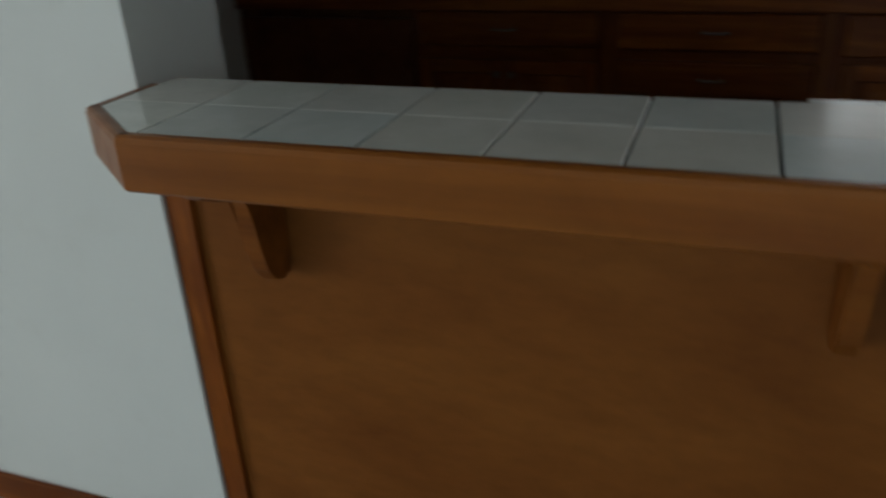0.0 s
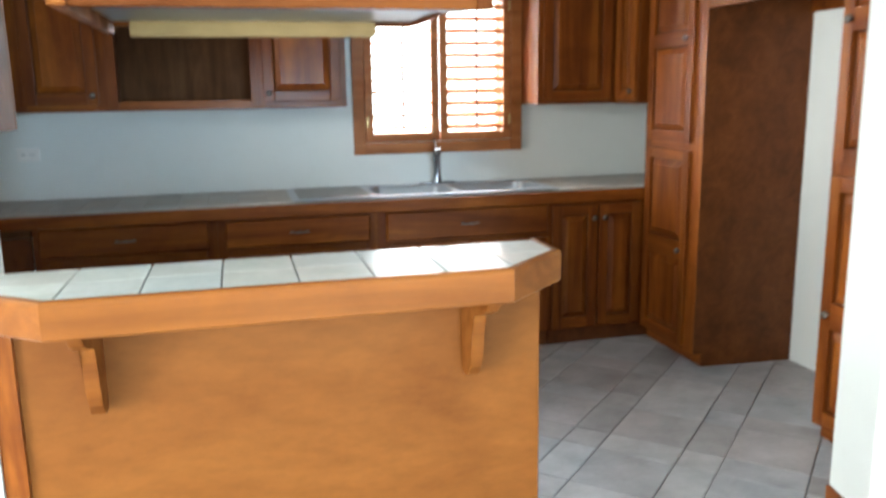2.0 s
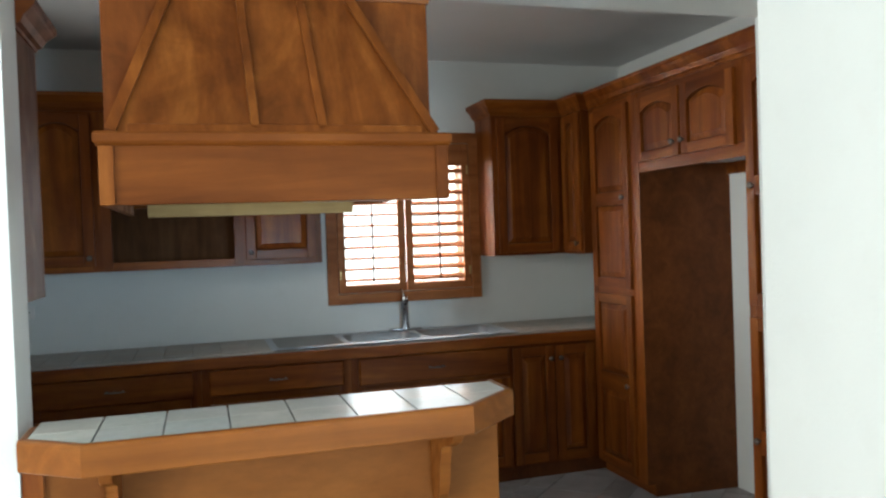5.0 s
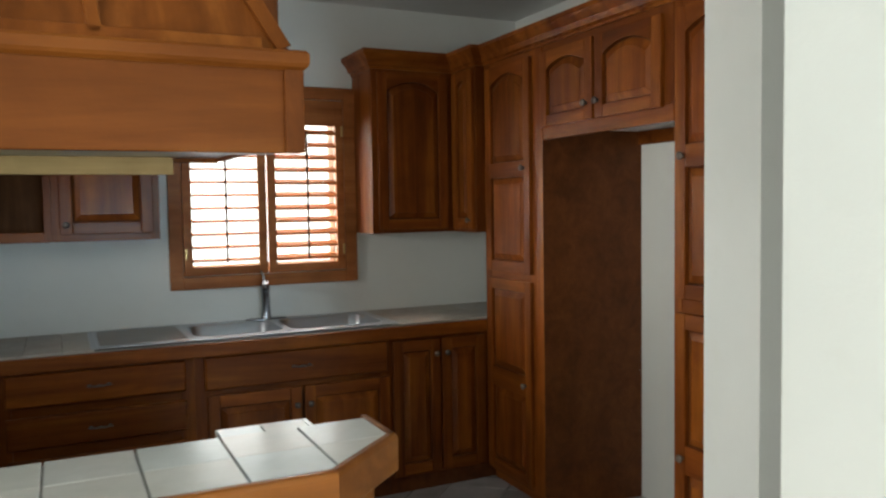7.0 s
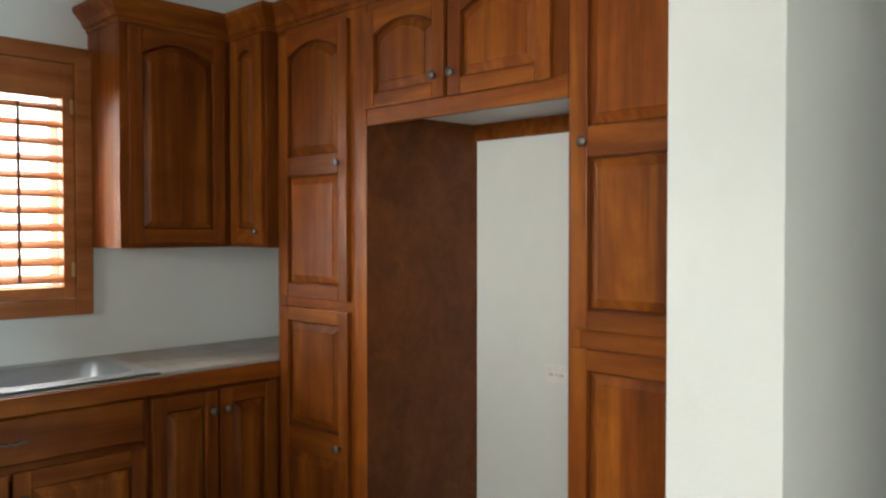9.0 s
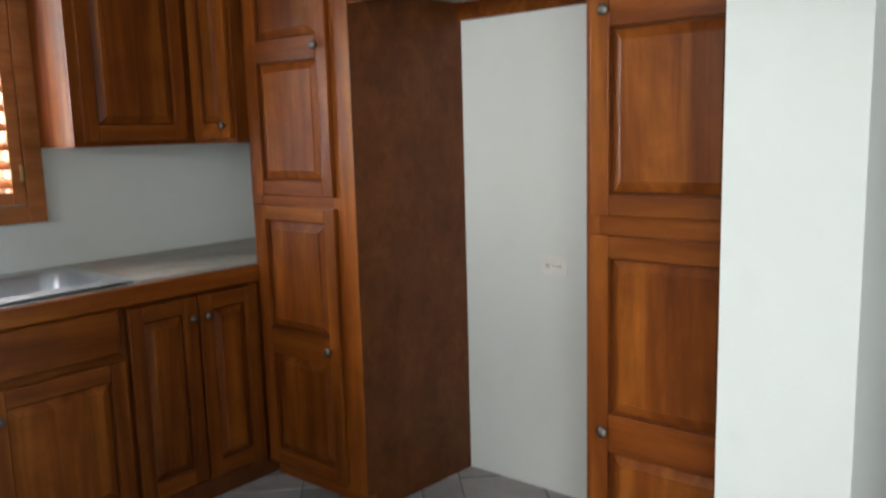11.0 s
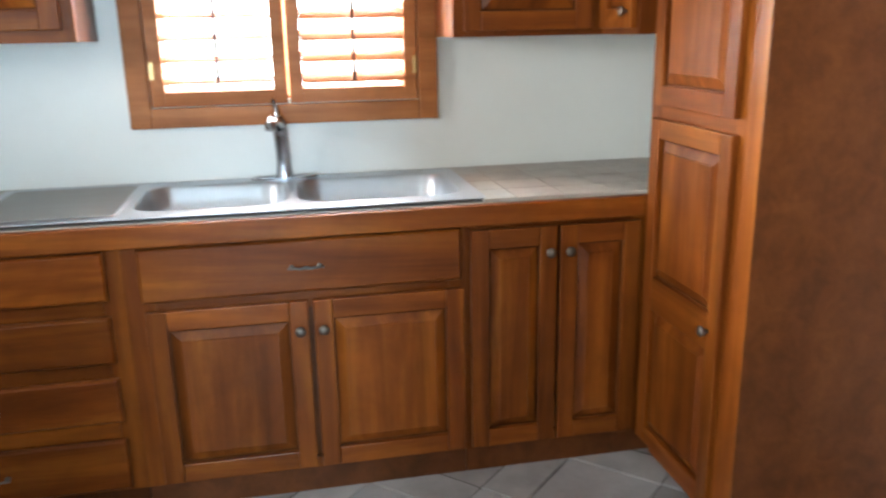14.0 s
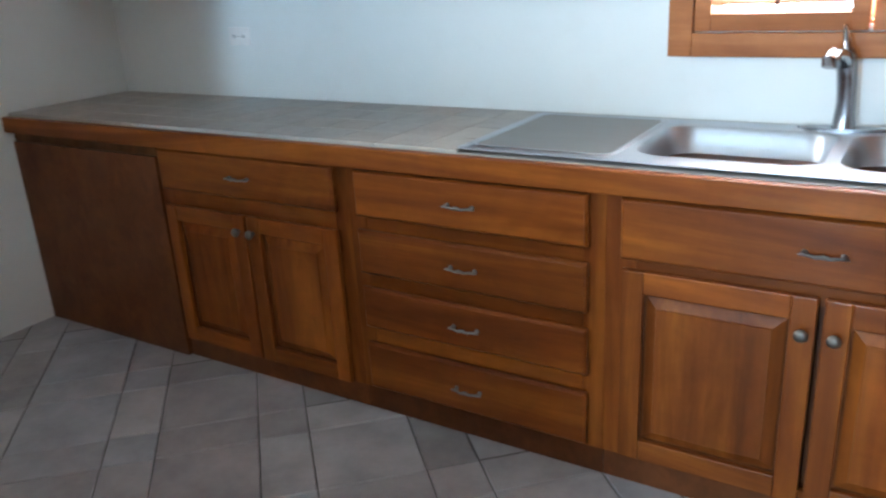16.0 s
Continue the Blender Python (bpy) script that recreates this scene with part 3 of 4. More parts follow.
cabinet_door(t, 0.035, 0.452, 1.43, 2.285, [(1.487, 2.235, 0.05)], (0.062, 1.475))
t = thing("wall_cabinet", pose(1.665, UP_Y, 0), "brown corner wall cabinet with an arched door and a narrow door", "cabinet", UPPER)
part("body", boxes((0.0, 1.12, 0.02, WALL_N - UP_Y - 0.002, UP_Z0 - 0.008, UP_Z1), (0.505, 1.12, -0.283, 0.02, UP_Z0 - 0.008, UP_Z1)), WOOD_V, t)
for a, b in ((0, 0.045), (0.44, 0.504)):
    part("frame_stile", boxes((a, b, 0, 0.0195, UP_Z0 - 0.007, UP_Z1 - 0.001, 0.0015)), WOOD_V, t)
for a, b in ((UP_Z0 - 0.007, 1.43), (2.26, UP_Z1 - 0.001)):
    part("frame_rail", boxes((0.0455, 0.4395, 0.001, 0.0195, a, b)), WOOD_H, t)
cabinet_door(t, 0.032, 0.462, 1.405, 2.285, [(1.465, 2.235, 0.05)])
side = pose(0.503, -0.022, 0, 0, 0, -90)
cabinet_door(t, 0.004, 0.245, 1.405, 2.285, [(1.465, 2.235, 0.03)], (0.216, 1.455), side)
t = thing("wall_cabinet", pose(-0.662, 2.122, 0), "dark brown wall cabinet on the kitchen side of the partition", "cabinet")
part("body", boxes((-1.29, 0.0, 0.0, 0.30, 1.38, 2.20, 0.002)), WOOD_SIDE, t)
part("face_frame", boxes((-1.29, 0.0, 0.301, 0.321, 1.38, 2.20, 0.002)), WOOD_V, t)
part("crown", sweep(bmesh.new(), [(0.0, 0.0), (0.0, 0.321), (-1.29, 0.321)], crown_profile(2.18, 0.09, 0.06)), WOOD_H, t)

for name, path in (("trim", [(1.665, WALL_N - 0.002), (1.665, UP_Y - 0.001), (2.166, UP_Y - 0.001), (2.166, 4.122), (2.218, 4.122), (2.218, 2.124)]),
                   ("trim", [(-1.94, UP_Y - 0.001), (0.542, UP_Y - 0.001), (0.542, WALL_N - 0.002)])):
    structure(name, sweep(bmesh.new(), path, crown_profile(2.30, 0.10, 0.062)), WOOD_H, "brown wooden crown moulding on the wall cabinets", "moulding")


# ---- counter, sink, window ----
def clip(poly, region):
    """The part of a convex outline inside a convex, counter-clockwise region."""
    for i in range(len(region)):
        a, b = region[i], region[(i + 1) % len(region)]
        side_of = lambda p: (b[0] - a[0]) * (p[1] - a[1]) - (b[1] - a[1]) * (p[0] - a[0])
        out = []
        for j in range(len(poly)):
            p, q = poly[j], poly[(j + 1) % len(poly)]
            sp, sq = side_of(p), side_of(q)
            if sp >= 0:
                out.append(p)
            if (sp < 0) != (sq < 0):
                k = sp / (sp - sq)
                out.append((p[0] + (q[0] - p[0]) * k, p[1] + (q[1] - p[1]) * k))
        poly = out
        if len(poly) < 3:
            return []
    return poly


def area(p):
    return abs(sum(p[i][0] * p[(i + 1) % len(p)][1] - p[(i + 1) % len(p)][0] * p[i][1] for i in range(len(p)))) / 2


def rect(x0, x1, y0, y1):
    return [(x0, y0), (x1, y0), (x1, y1), (x0, y1)]


def flat_tile(name, poly, z0, z1, mat, parent, soft=0.0025):
    bm = prism(bmesh.new(), poly, lambda a, b, d: (a, b, z0 + d), z1 - z0)
    top = [f for f in bm.faces if all(abs(v.co.z - z1) < 1e-6 for v in f.verts)]
    bmesh.ops.bevel(bm, geom=list(top[0].edges), offset=soft, segments=1, affect="EDGES")
    return part(name, bm, mat, parent)


SX0, SX1, SY0, SY1 = 0.195, 1.705, 4.132, 4.692
t = worktop = thing("worktop", pose(0, 0, 0), "grey tiled worktop with a brown wooden front edge", "worktop")
FRONT, BACK = 4.102, WALL_N - 0.002
part("substrate", boxes((LEFT + 0.002, SX0 + 0.03, FRONT + 0.02, BACK, 0.844, 0.9078), (SX1 - 0.03, RIGHT - 0.002, FRONT + 0.02, BACK, 0.844, 0.9078),
                        (SX0 + 0.03, SX1 - 0.03, FRONT + 0.02, SY0 + 0.03, 0.844, 0.9078), (SX0 + 0.03, SX1 - 0.03, SY1 - 0.03, BACK, 0.844, 0.9078)), GROUT_PALE, t)
part("front_edge", boxes((LEFT + 0.002, 2.215, FRONT - 0.012, FRONT + 0.019, 0.842, 0.905, 0.004)), WOOD_H, t, "brown wooden edge board")
tiles_x = [LEFT + 0.004 + 0.156 * i for i in range(31)]
for i, xa in enumerate(tiles_x):
    xb = min(xa + 0.153, RIGHT - 0.004)
    for ya, yb in ((FRONT + 0.021, 4.262), (4.267, 4.416), (4.421, 4.570), (4.575, BACK)):
        for region in (rect(-9, SX0 + 0.012, 0, 9), rect(SX1 - 0.012, 9, 0, 9), rect(SX0 + 0.012, SX1 - 0.012, SY1 - 0.012, 9)):
            p = clip(rect(xa, xb, ya, yb), region)
            if p and area(p) > 0.0003:
                flat_tile("tile", p, 0.908, 0.917, COUNTER_TILE, t, 0.0015)


def round_rect(x0, x1, y0, y1, r, k=6):
    pts = []
    for cx, cy, a0 in ((x1 - r, y0 + r, -90), (x1 - r, y1 - r, 0), (x0 + r, y1 - r, 90), (x0 + r, y0 + r, 180)):
        for i in range(k + 1):
            a = radians(a0 + 90 * i / k)
            pts.append((cx + r * math.cos(a), cy + r * math.sin(a)))
    return pts


t = sink = thing("kitchen_sink", pose(0, 0, 0), "double bowl stainless steel sink with a pressed drainboard", "sink")
bowls = [(0.660, 1.112, 4.210, 4.605), (1.142, 1.653, 4.210, 4.605)]
bm = bmesh.new()
ZT = 0.9205
loops = [[bm.verts.new((px, py, ZT)) for px, py in round_rect(SX0 + 0.018, SX1 - 0.018, SY0 + 0.018, SY1 - 0.018, 0.02)]]
for bx0, bx1, by0, by1 in bowls:
    loops.append([bm.verts.new((px, py, ZT)) for px, py in round_rect(bx0, bx1, by0, by1, 0.085)])
edges = [bm.edges.new((lp[i], lp[(i + 1) % len(lp)])) for lp in loops for i in range(len(lp))]
bmesh.ops.triangle_fill(bm, edges=edges, use_beauty=True)
lip = [bm.verts.new((px, py, 0.9190)) for px, py in round_rect(SX0, SX1, SY0, SY1, 0.024)]
for i in range(len(lip)):
    bm.faces.new((loops[0][i], loops[0][(i + 1) % len(lip)], lip[(i + 1) % len(lip)], lip[i]))
skirt = [bm.verts.new((v.co.x, v.co.y, 0.9165)) for v in lip]
for i in range(len(lip)):
    bm.faces.new((lip[i], lip[(i + 1) % len(lip)], skirt[(i + 1) % len(lip)], skirt[i]))
part("deck", bm, STEEL, t)
for bx0, bx1, by0, by1 in bowls:
    bm = bmesh.new()
    prev = None
    for inset, z, r in ((0.0, ZT, 0.085), (0.006, ZT - 0.008, 0.082), (0.012, ZT - 0.09, 0.078), (0.02, ZT - 0.15, 0.072), (0.045, ZT - 0.172, 0.055), (0.09, ZT - 0.178, 0.03)):
        ring = [bm.verts.new((px, py, z)) for px, py in round_rect(bx0 + inset, bx1 - inset, by0 + inset, by1 - inset, r)]
        if prev:
            for i in range(len(ring)):
                j = (i + 1) % len(ring)
                bm.faces.new((prev[i], prev[j], ring[j], ring[i]))
        prev = ring
    bm.faces.new(prev)
    bowl = part("bowl", bm, STEEL, t, "", True)
    cx, cy = (bx0 + bx1) / 2, (by0 + by1) / 2
    part("drain", turned(bmesh.new(), [(-0.002, 0.045), (0.003, 0.045), (0.004, 0.038), (0.001, 0.03)], lambda d, a, b: (cx + a, cy + b, ZT - 0.178 + d), 20), CHROME, bowl, "round chrome drain")
border = bmesh.new()
lines = [[border.verts.new((px, py, z)) for px, py in round_rect(0.217 + i, 0.640 - i, 4.154 + i, 4.671 - i, 0.03)] for i, z in ((0, ZT - 0.001), (0.006, ZT + 0.004), (0.014, ZT + 0.004), (0.022, ZT - 0.001))]
for p, q in zip(lines, lines[1:]):
    for i in range(len(p)):
        border.faces.new((p[i], p[(i + 1) % len(p)], q[(i + 1) % len(p)], q[i]))
part("drainboard", border, STEEL, t, "pressed steel drainboard", True)
# Thin added plate whose colour carries the dark reflection on the drainboard.
plate = bmesh.new()
plate.faces.new([plate.verts.new((px, py, ZT + 0.0012)) for px, py in round_rect(0.236, 0.621, 4.173, 4.652, 0.02)])
part("drain_plate", plate, STEEL_REFLECTION, t, "dull steel draining surface with its dark reflection put into the colour")

t = thing("faucet", pose(1.108, 4.650, ZT), "dark chrome single-lever pull-out kitchen faucet", "faucet")
bm = bmesh.new()
prism(bm, [(0.115 * math.cos(a), 0.030 * math.sin(a)) for a in [2 * math.pi * i / 24 for i in range(24)]], lambda a, b, d: (a, b, d), 0.008, 0.002)
part("base_plate", bm, CHROME, t, "", True)
part("column", tube(bmesh.new(), [(0, 0, 0.006), (0, 0, 0.03), (0, -0.002, 0.08), (-0.004, -0.012, 0.15), (-0.008, -0.024, 0.195), (-0.01, -0.03, 0.215)], [0.031, 0.027, 0.024, 0.025, 0.026, 0.018], 16), CHROME, t, "", True)
part("spout", tube(bmesh.new(), [(-0.006, -0.02, 0.175), (-0.016, -0.07, 0.205), (-0.028, -0.13, 0.212), (-0.033, -0.155, 0.200), (-0.034, -0.16, 0.185)], [0.018, 0.018, 0.0195, 0.02, 0.018], 16), CHROME, t, "", True)
part("lever", tube(bmesh.new(), [(-0.009, -0.026, 0.205), (-0.012, -0.022, 0.235), (-0.018, -0.012, 0.262), (-0.022, 0.0, 0.272)], [0.014, 0.010, 0.008, 0.006], 12), CHROME, t, "", True)

t = thing("window_1", pose(0, 0, 0), "wooden cased kitchen window over the sink", "window", "", "structure")
c0, c1 = WALL_N - 0.034, WALL_N - 0.001
part("window_frame", boxes((0.612, 0.682, c0, c1, 1.105, 2.226, 0.004), (1.598, 1.667, c0, c1, 1.105, 2.226, 0.004), (0.682, 1.598, c0 + 0.001, c1, 1.105, 1.172, 0.004), (0.682, 1.598, c0 + 0.001, c1, 2.156, 2.226, 0.004)), WOOD_SHUT, t)
part("window_sill", boxes((0.702, 1.578, WALL_N + 0.016, 4.90, 1.1905, 1.2)), WOOD_SHUT, t)
part("sash", boxes((0.702, 0.73, 4.84, 4.87, 1.201, 2.129), (1.55, 1.578, 4.84, 4.87, 1.201, 2.129), (1.125, 1.155, 4.84, 4.87, 1.201, 2.129), (0.73, 1.55, 4.841, 4.869, 1.201, 1.225), (0.73, 1.55, 4.841, 4.869, 2.105, 2.129)), PLASTIC, t, "white window sash")
for xa, xb in ((0.73, 1.125), (1.155, 1.55)):
    pane = part("pane", boxes((xa, xb, 4.852, 4.858, 1.225, 2.105)), GLASS, t)
    pane.visible_shadow = False


def shutter(x0, x1, tilt, hinge_x, label):
    t = thing("window_shutter", pose((x0 + x1) / 2, 4.7045, 1.176), label, "shutter", "shutters over the sink")
    w, h, s = (x1 - x0) / 2, 0.976, 0.046
    part("frame", boxes((-w, -w + s, -0.014, 0.014, 0, h, 0.002), (w - s, w, -0.014, 0.014, 0, h, 0.002), (-w + s, w - s, -0.013, 0.013, 0, 0.048, 0.002), (-w + s, w - s, -0.013, 0.013, 0.83, h, 0.002)), WOOD_SHUT, t)
    n = 11
    pitch = (0.83 - 0.048) / n
    prof = [(-0.034, 0.0), (-0.02, 0.0045), (0.0, 0.0055), (0.02, 0.0045), (0.034, 0.0), (0.02, -0.0045), (0.0, -0.0055), (-0.02, -0.0045)]
    ca, sa = math.cos(radians(tilt)), math.sin(radians(tilt))
    bm = bmesh.new()
    ends = [[bm.verts.new((xe, ca * a - sa * b, sa * a + ca * b)) for a, b in prof] for xe in (-w + s + 0.001, w - s - 0.001)]
    for i in range(8):
        j = (i + 1) % 8
        bm.faces.new((ends[0][i], ends[0][j], ends[1][j], ends[1][i]))
    bm.faces.new(ends[0][::-1])
    bm.faces.new(ends[1])
    me = finish(bm, "louver", WOOD_SHUT, True)
    for i in range(n):
        piece("louver", me, t, (0, 0.006, 0.048 + pitch * (i + 0.5)))
    part("tilt_rod", boxes((-0.006, 0.006, -0.040, -0.029, 0.07, 0.80, 0.002)), WOOD_SIDE, t, "thin dark tilt rod")
    for zh in (0.12, 0.80):
        part("hinge", boxes((hinge_x - 0.006, hinge_x + 0.006, -0.021, -0.0145, zh - 0.03, zh + 0.03, 0.002)), BRASS, t, "small brass hinge")
    return t


shutter(0.686, 1.138, 17, -0.215, "wooden louvered shutter with open slats")
shutter(1.146, 1.594, 32, 0.215, "wooden louvered shutter with half-closed slats")


def outlet(m, label):
    t = thing("wall_outlet", m, label, "outlet")
    part("plate", boxes((-0.058, 0.058, -0.006, 0.0, -0.036, 0.036, 0.0025)), PLASTIC, t)
    for sx in (-0.024, 0.024):
        face = part("socket", prism(bmesh.new(), [(sx + 0.017 * math.cos(a), 0.015 * math.sin(a)) for a in [2 * math.pi * i / 16 for i in range(16)]], lambda a, b, d: (a, -0.008 + d, b), 0.004), PLASTIC, t)
        part("slot", boxes((sx - 0.007, sx - 0.004, -0.0088, -0.007, -0.006, 0.006), (sx + 0.004, sx + 0.007, -0.0088, -0.007, -0.006, 0.006)), SLOT, face)
    part("screw", turned(bmesh.new(), [(0, 0.003), (0.0015, 0.003)], lambda d, a, b: (a, -0.006 - d, b), 8), PEWTER, t)


outlet(pose(-1.17, WALL_N - 0.0005, 1.165), "white plastic double outlet over the worktop")
outlet(pose(RIGHT - 0.0005, 3.075, 0.90, 0, 0, -90), "white plastic double outlet in the fridge bay")


# ---- bar, peninsula, hood ----
t = bar = thing("breakfast_bar", pose(0, 0, 0), "raised wooden breakfast bar with a white tiled top", "bar counter")
BZ = 1.080
part("front_panel", boxes((-0.5845, 0.684, 1.862, 1.880, 0.0, 1.0)), WOOD_BAR, t, "blotchy honey maple plywood front")
part("core", boxes((-0.655, 0.675, 1.8805, 1.985, 0.0, 1.035)), WOOD_SIDE, t)
part("end_panel", boxes((0.6755, 0.689, 1.866, 1.985, 0.0, 1.0, 0.002)), WOOD_EDGE, t)
part("side_trim", boxes((-0.637, -0.585, 1.848, 1.8795, 0.0, 1.0, 0.002)), WOOD_V, t, "darker brown trim strip at the wall")
part("top_rail", boxes((-0.5845, 0.682, 1.850, 1.8615, 0.955, 1.0, 0.002)), WOOD_EDGE, t)
rim = [(-0.612, 1.836), (-0.612, 1.690), (-0.455, 1.568), (0.512, 1.568), (0.694, 1.738), (0.694, 1.905), (-0.612, 1.905)]
prof = [(-0.020, 1.000), (-0.004, 1.000), (0.0, 1.004), (0.0, BZ - 0.010), (-0.003, BZ - 0.003), (-0.009, BZ), (-0.020, BZ)]
for a, b in zip(rim, rim[1:]):
    low = 0.014 if a == rim[-2] else 0.0
    part("edge_board", sweep(bmesh.new(), [a, b], [(o, z - low if z > 1.05 else z) for o, z in prof]), WOOD_EDGE, t)
inner = [(-0.591, 1.702), (-0.447, 1.589), (0.503, 1.589), (0.673, 1.747), (0.673, 1.884), (-0.591, 1.884)]
part("substrate", prism(bmesh.new(), inner, lambda a, b, d: (a, b, 1.02 + d), 0.0515), GROUT_BAR, t)
xs = [-0.60] + [-0.434 + 0.1595 * i for i in range(7)]
for i, xa in enumerate(xs):
    xb = xs[i + 1] if i + 1 < len(xs) else 0.69
    for ya, yb in ((1.55, 1.737), (1.737, 1.95)):
        p = clip(rect(xa + 0.0022, xb - 0.0022, ya + 0.0005, yb - 0.0005), inner)
        if p and area(p) > 0.0004:
            flat_tile("tile", p, 1.0717, BZ - 0.001, BAR_TILE, t, 0.001)


def corbel(x0, x1):
    pts = [(1.861, 0.999), (1.622, 0.999), (1.627, 0.984), (1.648, 0.962), (1.686, 0.944), (1.728, 0.937), (1.750, 0.928), (1.759, 0.905), (1.765, 0.868), (1.773, 0.820),
           (1.786, 0.780), (1.806, 0.753), (1.830, 0.744), (1.850, 0.749), (1.861, 0.766)]
    ob = part("corbel", prism(bmesh.new(), pts, lambda a, b, d: (x0 + d, a, b), x1 - x0, 0.004), WOOD_EDGE, bar, "scroll-cut wooden corbel")


corbel(-0.428, -0.396)
corbel(0.470, 0.502)

t = thing("peninsula_cabinet", pose(0, 0, 0), "brown base cabinet behind the bar with a white tiled top", "cabinet")
part("body", boxes((-0.632, 0.67, 1.987, 2.42, 0.0, 0.88)), WOOD_SIDE, t)
part("substrate", boxes((0.45, 0.69, 1.988, 2.44, 0.8805, 0.925)), GROUT_BAR, t)
part("substrate", boxes((-0.632, -0.40, 1.988, 2.44, 0.8805, 0.925)), GROUT_BAR, t)
part("edge_board", boxes((0.691, 0.706, 1.988, 2.457, 0.87, 0.938, 0.003), (0.45, 0.6905, 2.4405, 2.457, 0.87, 0.938, 0.003)), BAR_TILE, t, "white edge tile")
for ya, yb in ((1.99, 2.135), (2.138, 2.285), (2.288, 2.4385)):
    for xa, xb in ((0.452, 0.568), (0.571, 0.689)):
        flat_tile("tile", rect(xa, xb, ya, yb), 0.9252, 0.9385, BAR_TILE, t, 0.002)

t = hood = thing("range_hood", pose(0, 0, 0), "large wooden range hood with a sloped battened front", "range hood")
HX0, HX1, HF, HB = -0.397, 0.487, 1.650, 2.40
part("chimney", boxes((-0.397, 0.487, 1.800, 2.36, 1.78, 2.298, 0.003)), WOOD_HOOD, t)
for b in ((HX0, HX1, HF, HF + 0.02, 1.638, 1.785, 0.003), (HX0, HX0 + 0.02, HF + 0.0205, HB, 1.638, 1.785, 0.002), (HX1 - 0.02, HX1, HF + 0.0205, HB, 1.664, 1.785, 0.002), (HX0 + 0.0205, HX1 - 0.0205, HB - 0.02, HB, 1.66, 1.785)):
    part("skirt_board", boxes(b), WOOD_HOOD_H, t)
for xa in (HX0 - 0.001, HX1 - 0.034):
    part("corner_strip", boxes((xa, xa + 0.035, HF - 0.010, HF - 0.0005, 1.638, 1.783, 0.002)), WOOD_HOOD, t)
part("ledge", sweep(bmesh.new(), [(HX0, HB), (HX0, HF), (HX1, HF), (HX1, HB)], [(-0.03, 1.783), (0.002, 1.783), (0.009, 1.789), (0.012, 1.795), (0.012, 1.812), (0.007, 1.818), (-0.03, 1.822)]), WOOD_HOOD_H, t)
part("top_board", boxes((HX0 + 0.021, HX1 - 0.021, HF + 0.021, 1.80, 1.786, 1.806)), WOOD_HOOD_H, t)
slope = lambda z: 1.664 + (z - 1.815) * (1.784 - 1.664) / (2.215 - 1.815)
bm = bmesh.new()
fr = [bm.verts.new((x_, slope(z_), z_)) for x_, z_ in ((-0.383, 1.815), (0.473, 1.815), (0.262, 2.215), (-0.236, 2.215))]
bk = [bm.verts.new((v.co.x, 1.799, v.co.z)) for v in fr]
bm.faces.new(fr)
bm.faces.new(bk[::-1])
for i in range(4):
    bm.faces.new((fr[i], bk[i], bk[(i + 1) % 4], fr[(i + 1) % 4]))
part("front_panel", bm, WOOD_HOOD, t)


def batten(a, b, w):
    """A thin strip on the sloped front from (x, z) to (x, z)."""
    d = Vector((b[0] - a[0], b[1] - a[1])).normalized()
    n = Vector((-d.y, d.x)) * w / 2
    pts = [(a[0] - n.x, a[1] - n.y), (a[0] + n.x, a[1] + n.y), (b[0] + n.x, b[1] + n.y), (b[0] - n.x, b[1] - n.y)]
    part("batten", prism(bmesh.new(), pts, lambda u, v, k: (u, slope(v) - 0.012 + k, v), 0.0125, 0.002), WOOD_HOOD, hood)


batten((-0.371, 1.822), (-0.226, 2.205), 0.028)
batten((0.459, 1.822), (0.254, 2.205), 0.028)
batten((-0.022, 1.826), (-0.045, 2.205), 0.022)
batten((0.152, 1.826), (0.116, 2.205), 0.022)
batten((-0.33, 1.828), (0.42, 1.828), 0.022)
part("crown", sweep(bmesh.new(), [(-0.397, 1.838), (-0.397, 1.80), (0.487, 1.80), (0.487, 1.838)], crown_profile(2.212, 0.086, 0.05)), WOOD_EDGE, t)
part("liner", boxes((HX0 + 0.021, HX1 - 0.021, HF + 0.021, HB - 0.021, 1.672, 1.682)), STEEL, t, "steel hood liner")
part("liner_rail", boxes((0.10, 0.45, 1.70, 1.74, 1.640, 1.671, 0.002)), STEEL, t, "bent steel rail")
part("cross_board", boxes((-0.33, 0.35, 2.33, 2.37, 1.628, 1.671, 0.002)), WOOD_RAW, t, "pale raw wooden board under the hood")


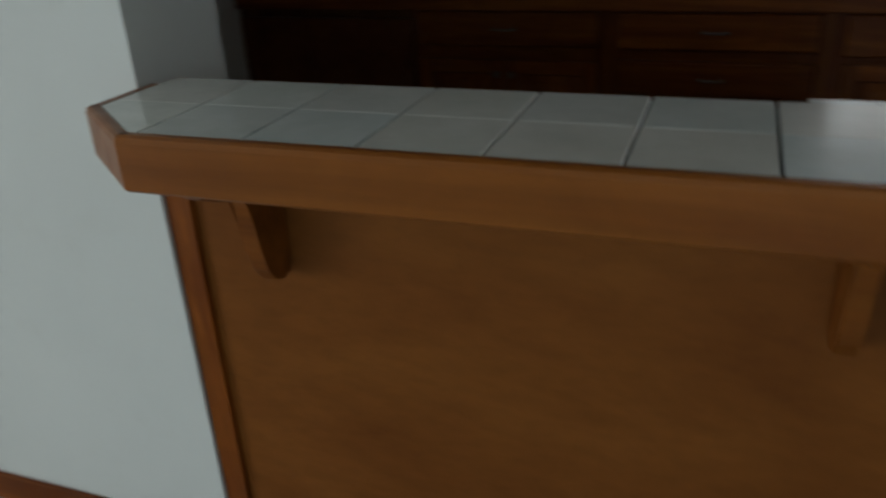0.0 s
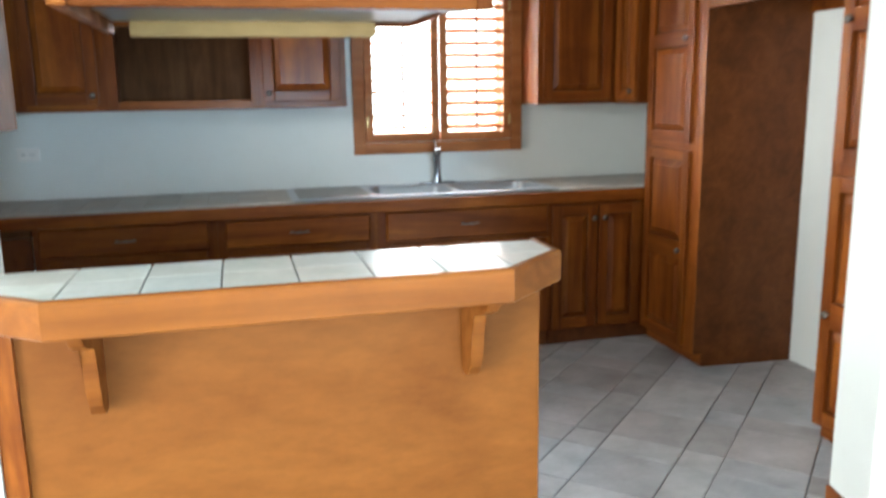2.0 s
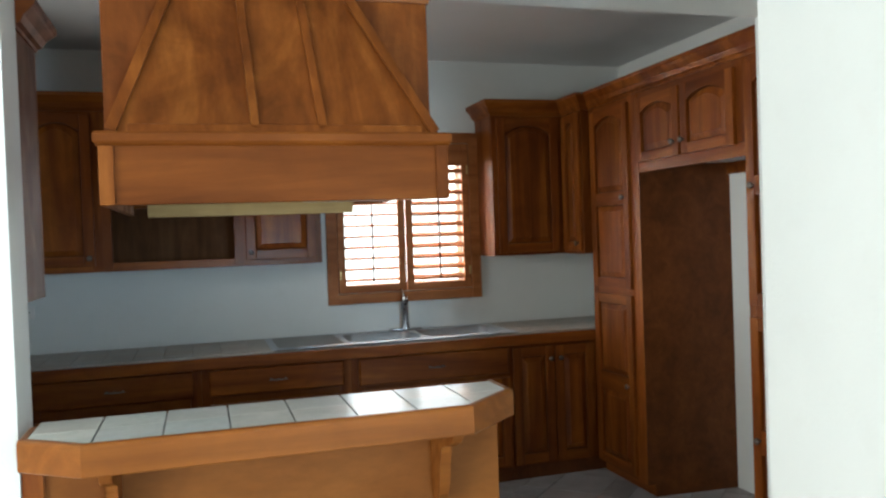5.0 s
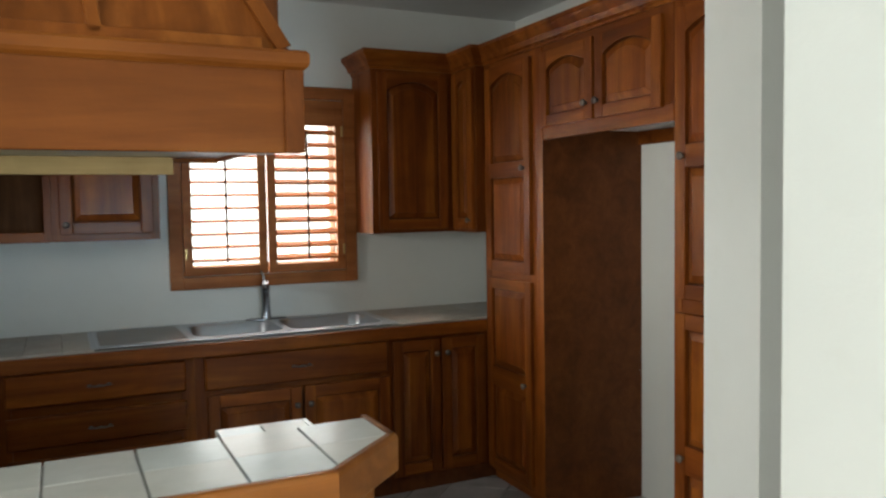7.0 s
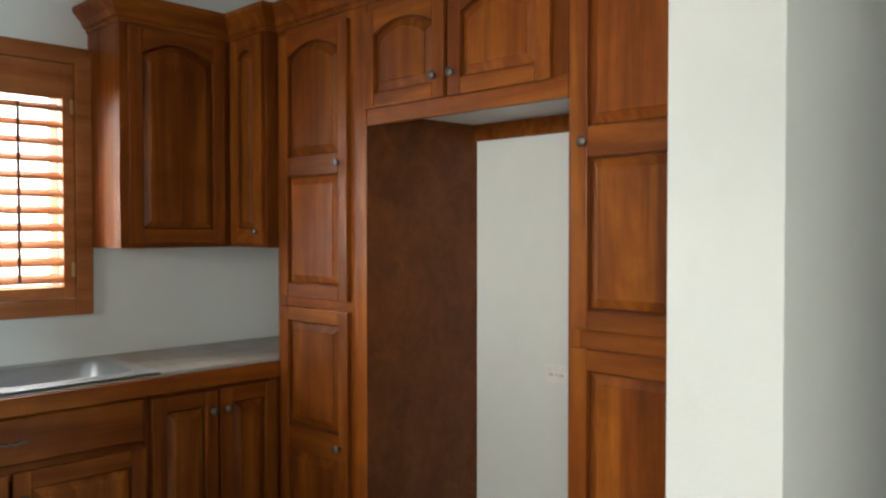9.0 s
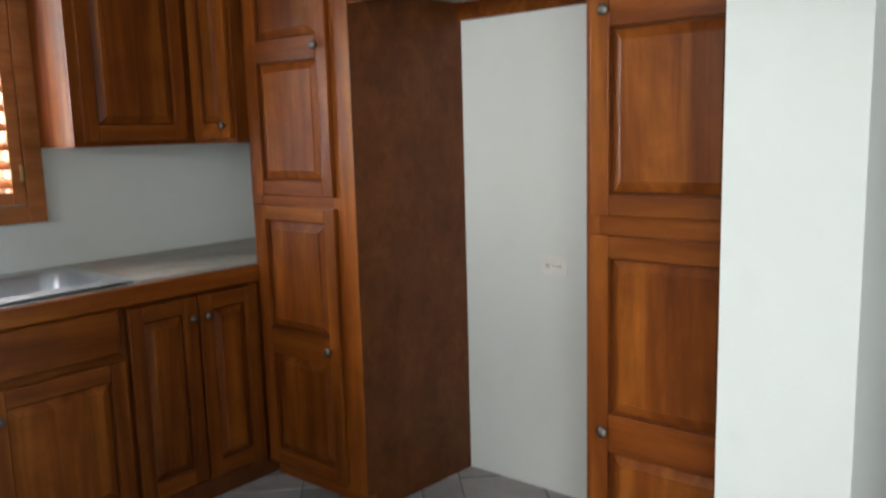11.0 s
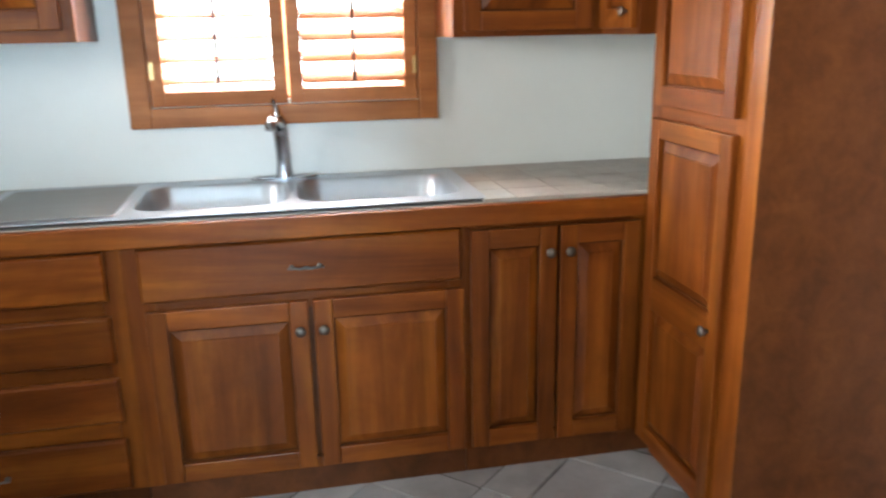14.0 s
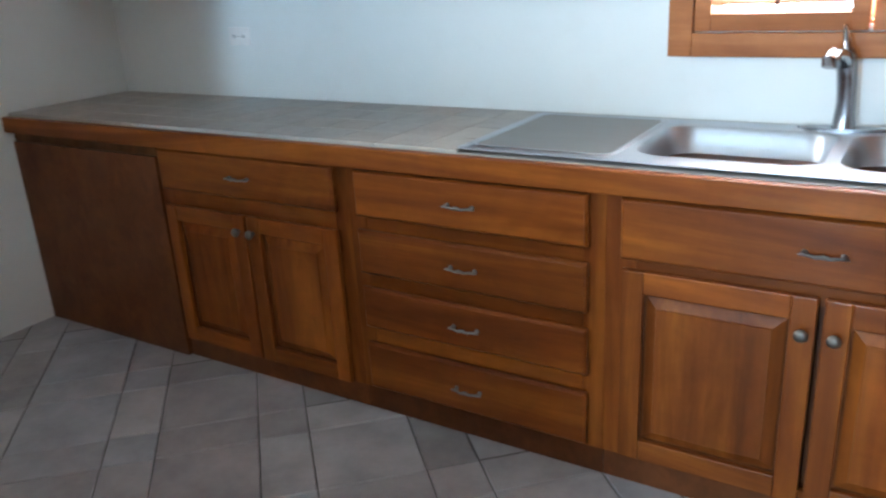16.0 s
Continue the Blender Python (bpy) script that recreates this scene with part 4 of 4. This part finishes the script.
# ---- floor tiles ----
S2 = math.sqrt(0.5)
PERIOD, WIDE, A0, B0 = 0.48, 0.32, 2.575, -0.560
rnd = random.Random(4)
cuts = []
for i in range(-14, 20):
    for k, (sa, la) in enumerate(((0.0, WIDE), (WIDE, PERIOD - WIDE))):
        for j in range(-20, 18):
            for l, (sb, lb) in enumerate(((0.0, WIDE), (WIDE, PERIOD - WIDE))):
                cuts.append((A0 + PERIOD * i + sa, la, B0 + PERIOD * j + sb, lb))
shared = {}
rest = bmesh.new()


def cell(a, la, b, lb):
    g = 0.0022
    ps = [(a + g, b + g), (a + la - g, b + g), (a + la - g, b + lb - g), (a + g, b + lb - g)]
    pts = [(S2 * (p + q), S2 * (p - q)) for p, q in ps]
    return pts[::-1]


for a, la, b, lb in cuts:
    p = cell(a, la, b, lb)
    cx, cy = sum(q[0] for q in p) / 4, sum(q[1] for q in p) / 4
    inside = (-4.5 < cx < HALL_X - 0.05 and -3.3 < cy < LIV) or (HALL_X - 0.05 <= cx < 3.7 and HALL_Y < cy < LIV + 0.05) or (LEFT - 0.25 < cx < RIGHT + 0.2 and LIV <= cy < 4.45)
    if not inside:
        continue
    z = rnd.uniform(-0.0012, 0.0008)
    if LEFT - 0.05 < cx < 2.75 and 1.75 < cy < 4.2:
        key = (round(la, 3), round(lb, 3))
        if key not in shared:
            bm = prism(bmesh.new(), [(q[0] - cx, q[1] - cy) for q in p], lambda u, v, d: (u, v, d), 0.0095)
            top = [f for f in bm.faces if all(v.co.z > 0.009 for v in f.verts)][0]
            bmesh.ops.bevel(bm, geom=list(top.edges), offset=0.003, segments=1, affect="EDGES")
            shared[key] = finish(bm, "floor_tile", FLOOR_TILE)
        ob = piece("floor_tile", shared[key], floor, (cx, cy, -0.0095 + z))
        ob.rotation_euler = (rnd.uniform(-0.003, 0.003), rnd.uniform(-0.003, 0.003), 0)
    else:
        vs = [rest.verts.new((q[0], q[1], z)) for q in p]
        rest.faces.new(vs)
ob = part("floor_tiles_far", rest, FLOOR_TILE, floor)
ob["kind"] = "stuff"
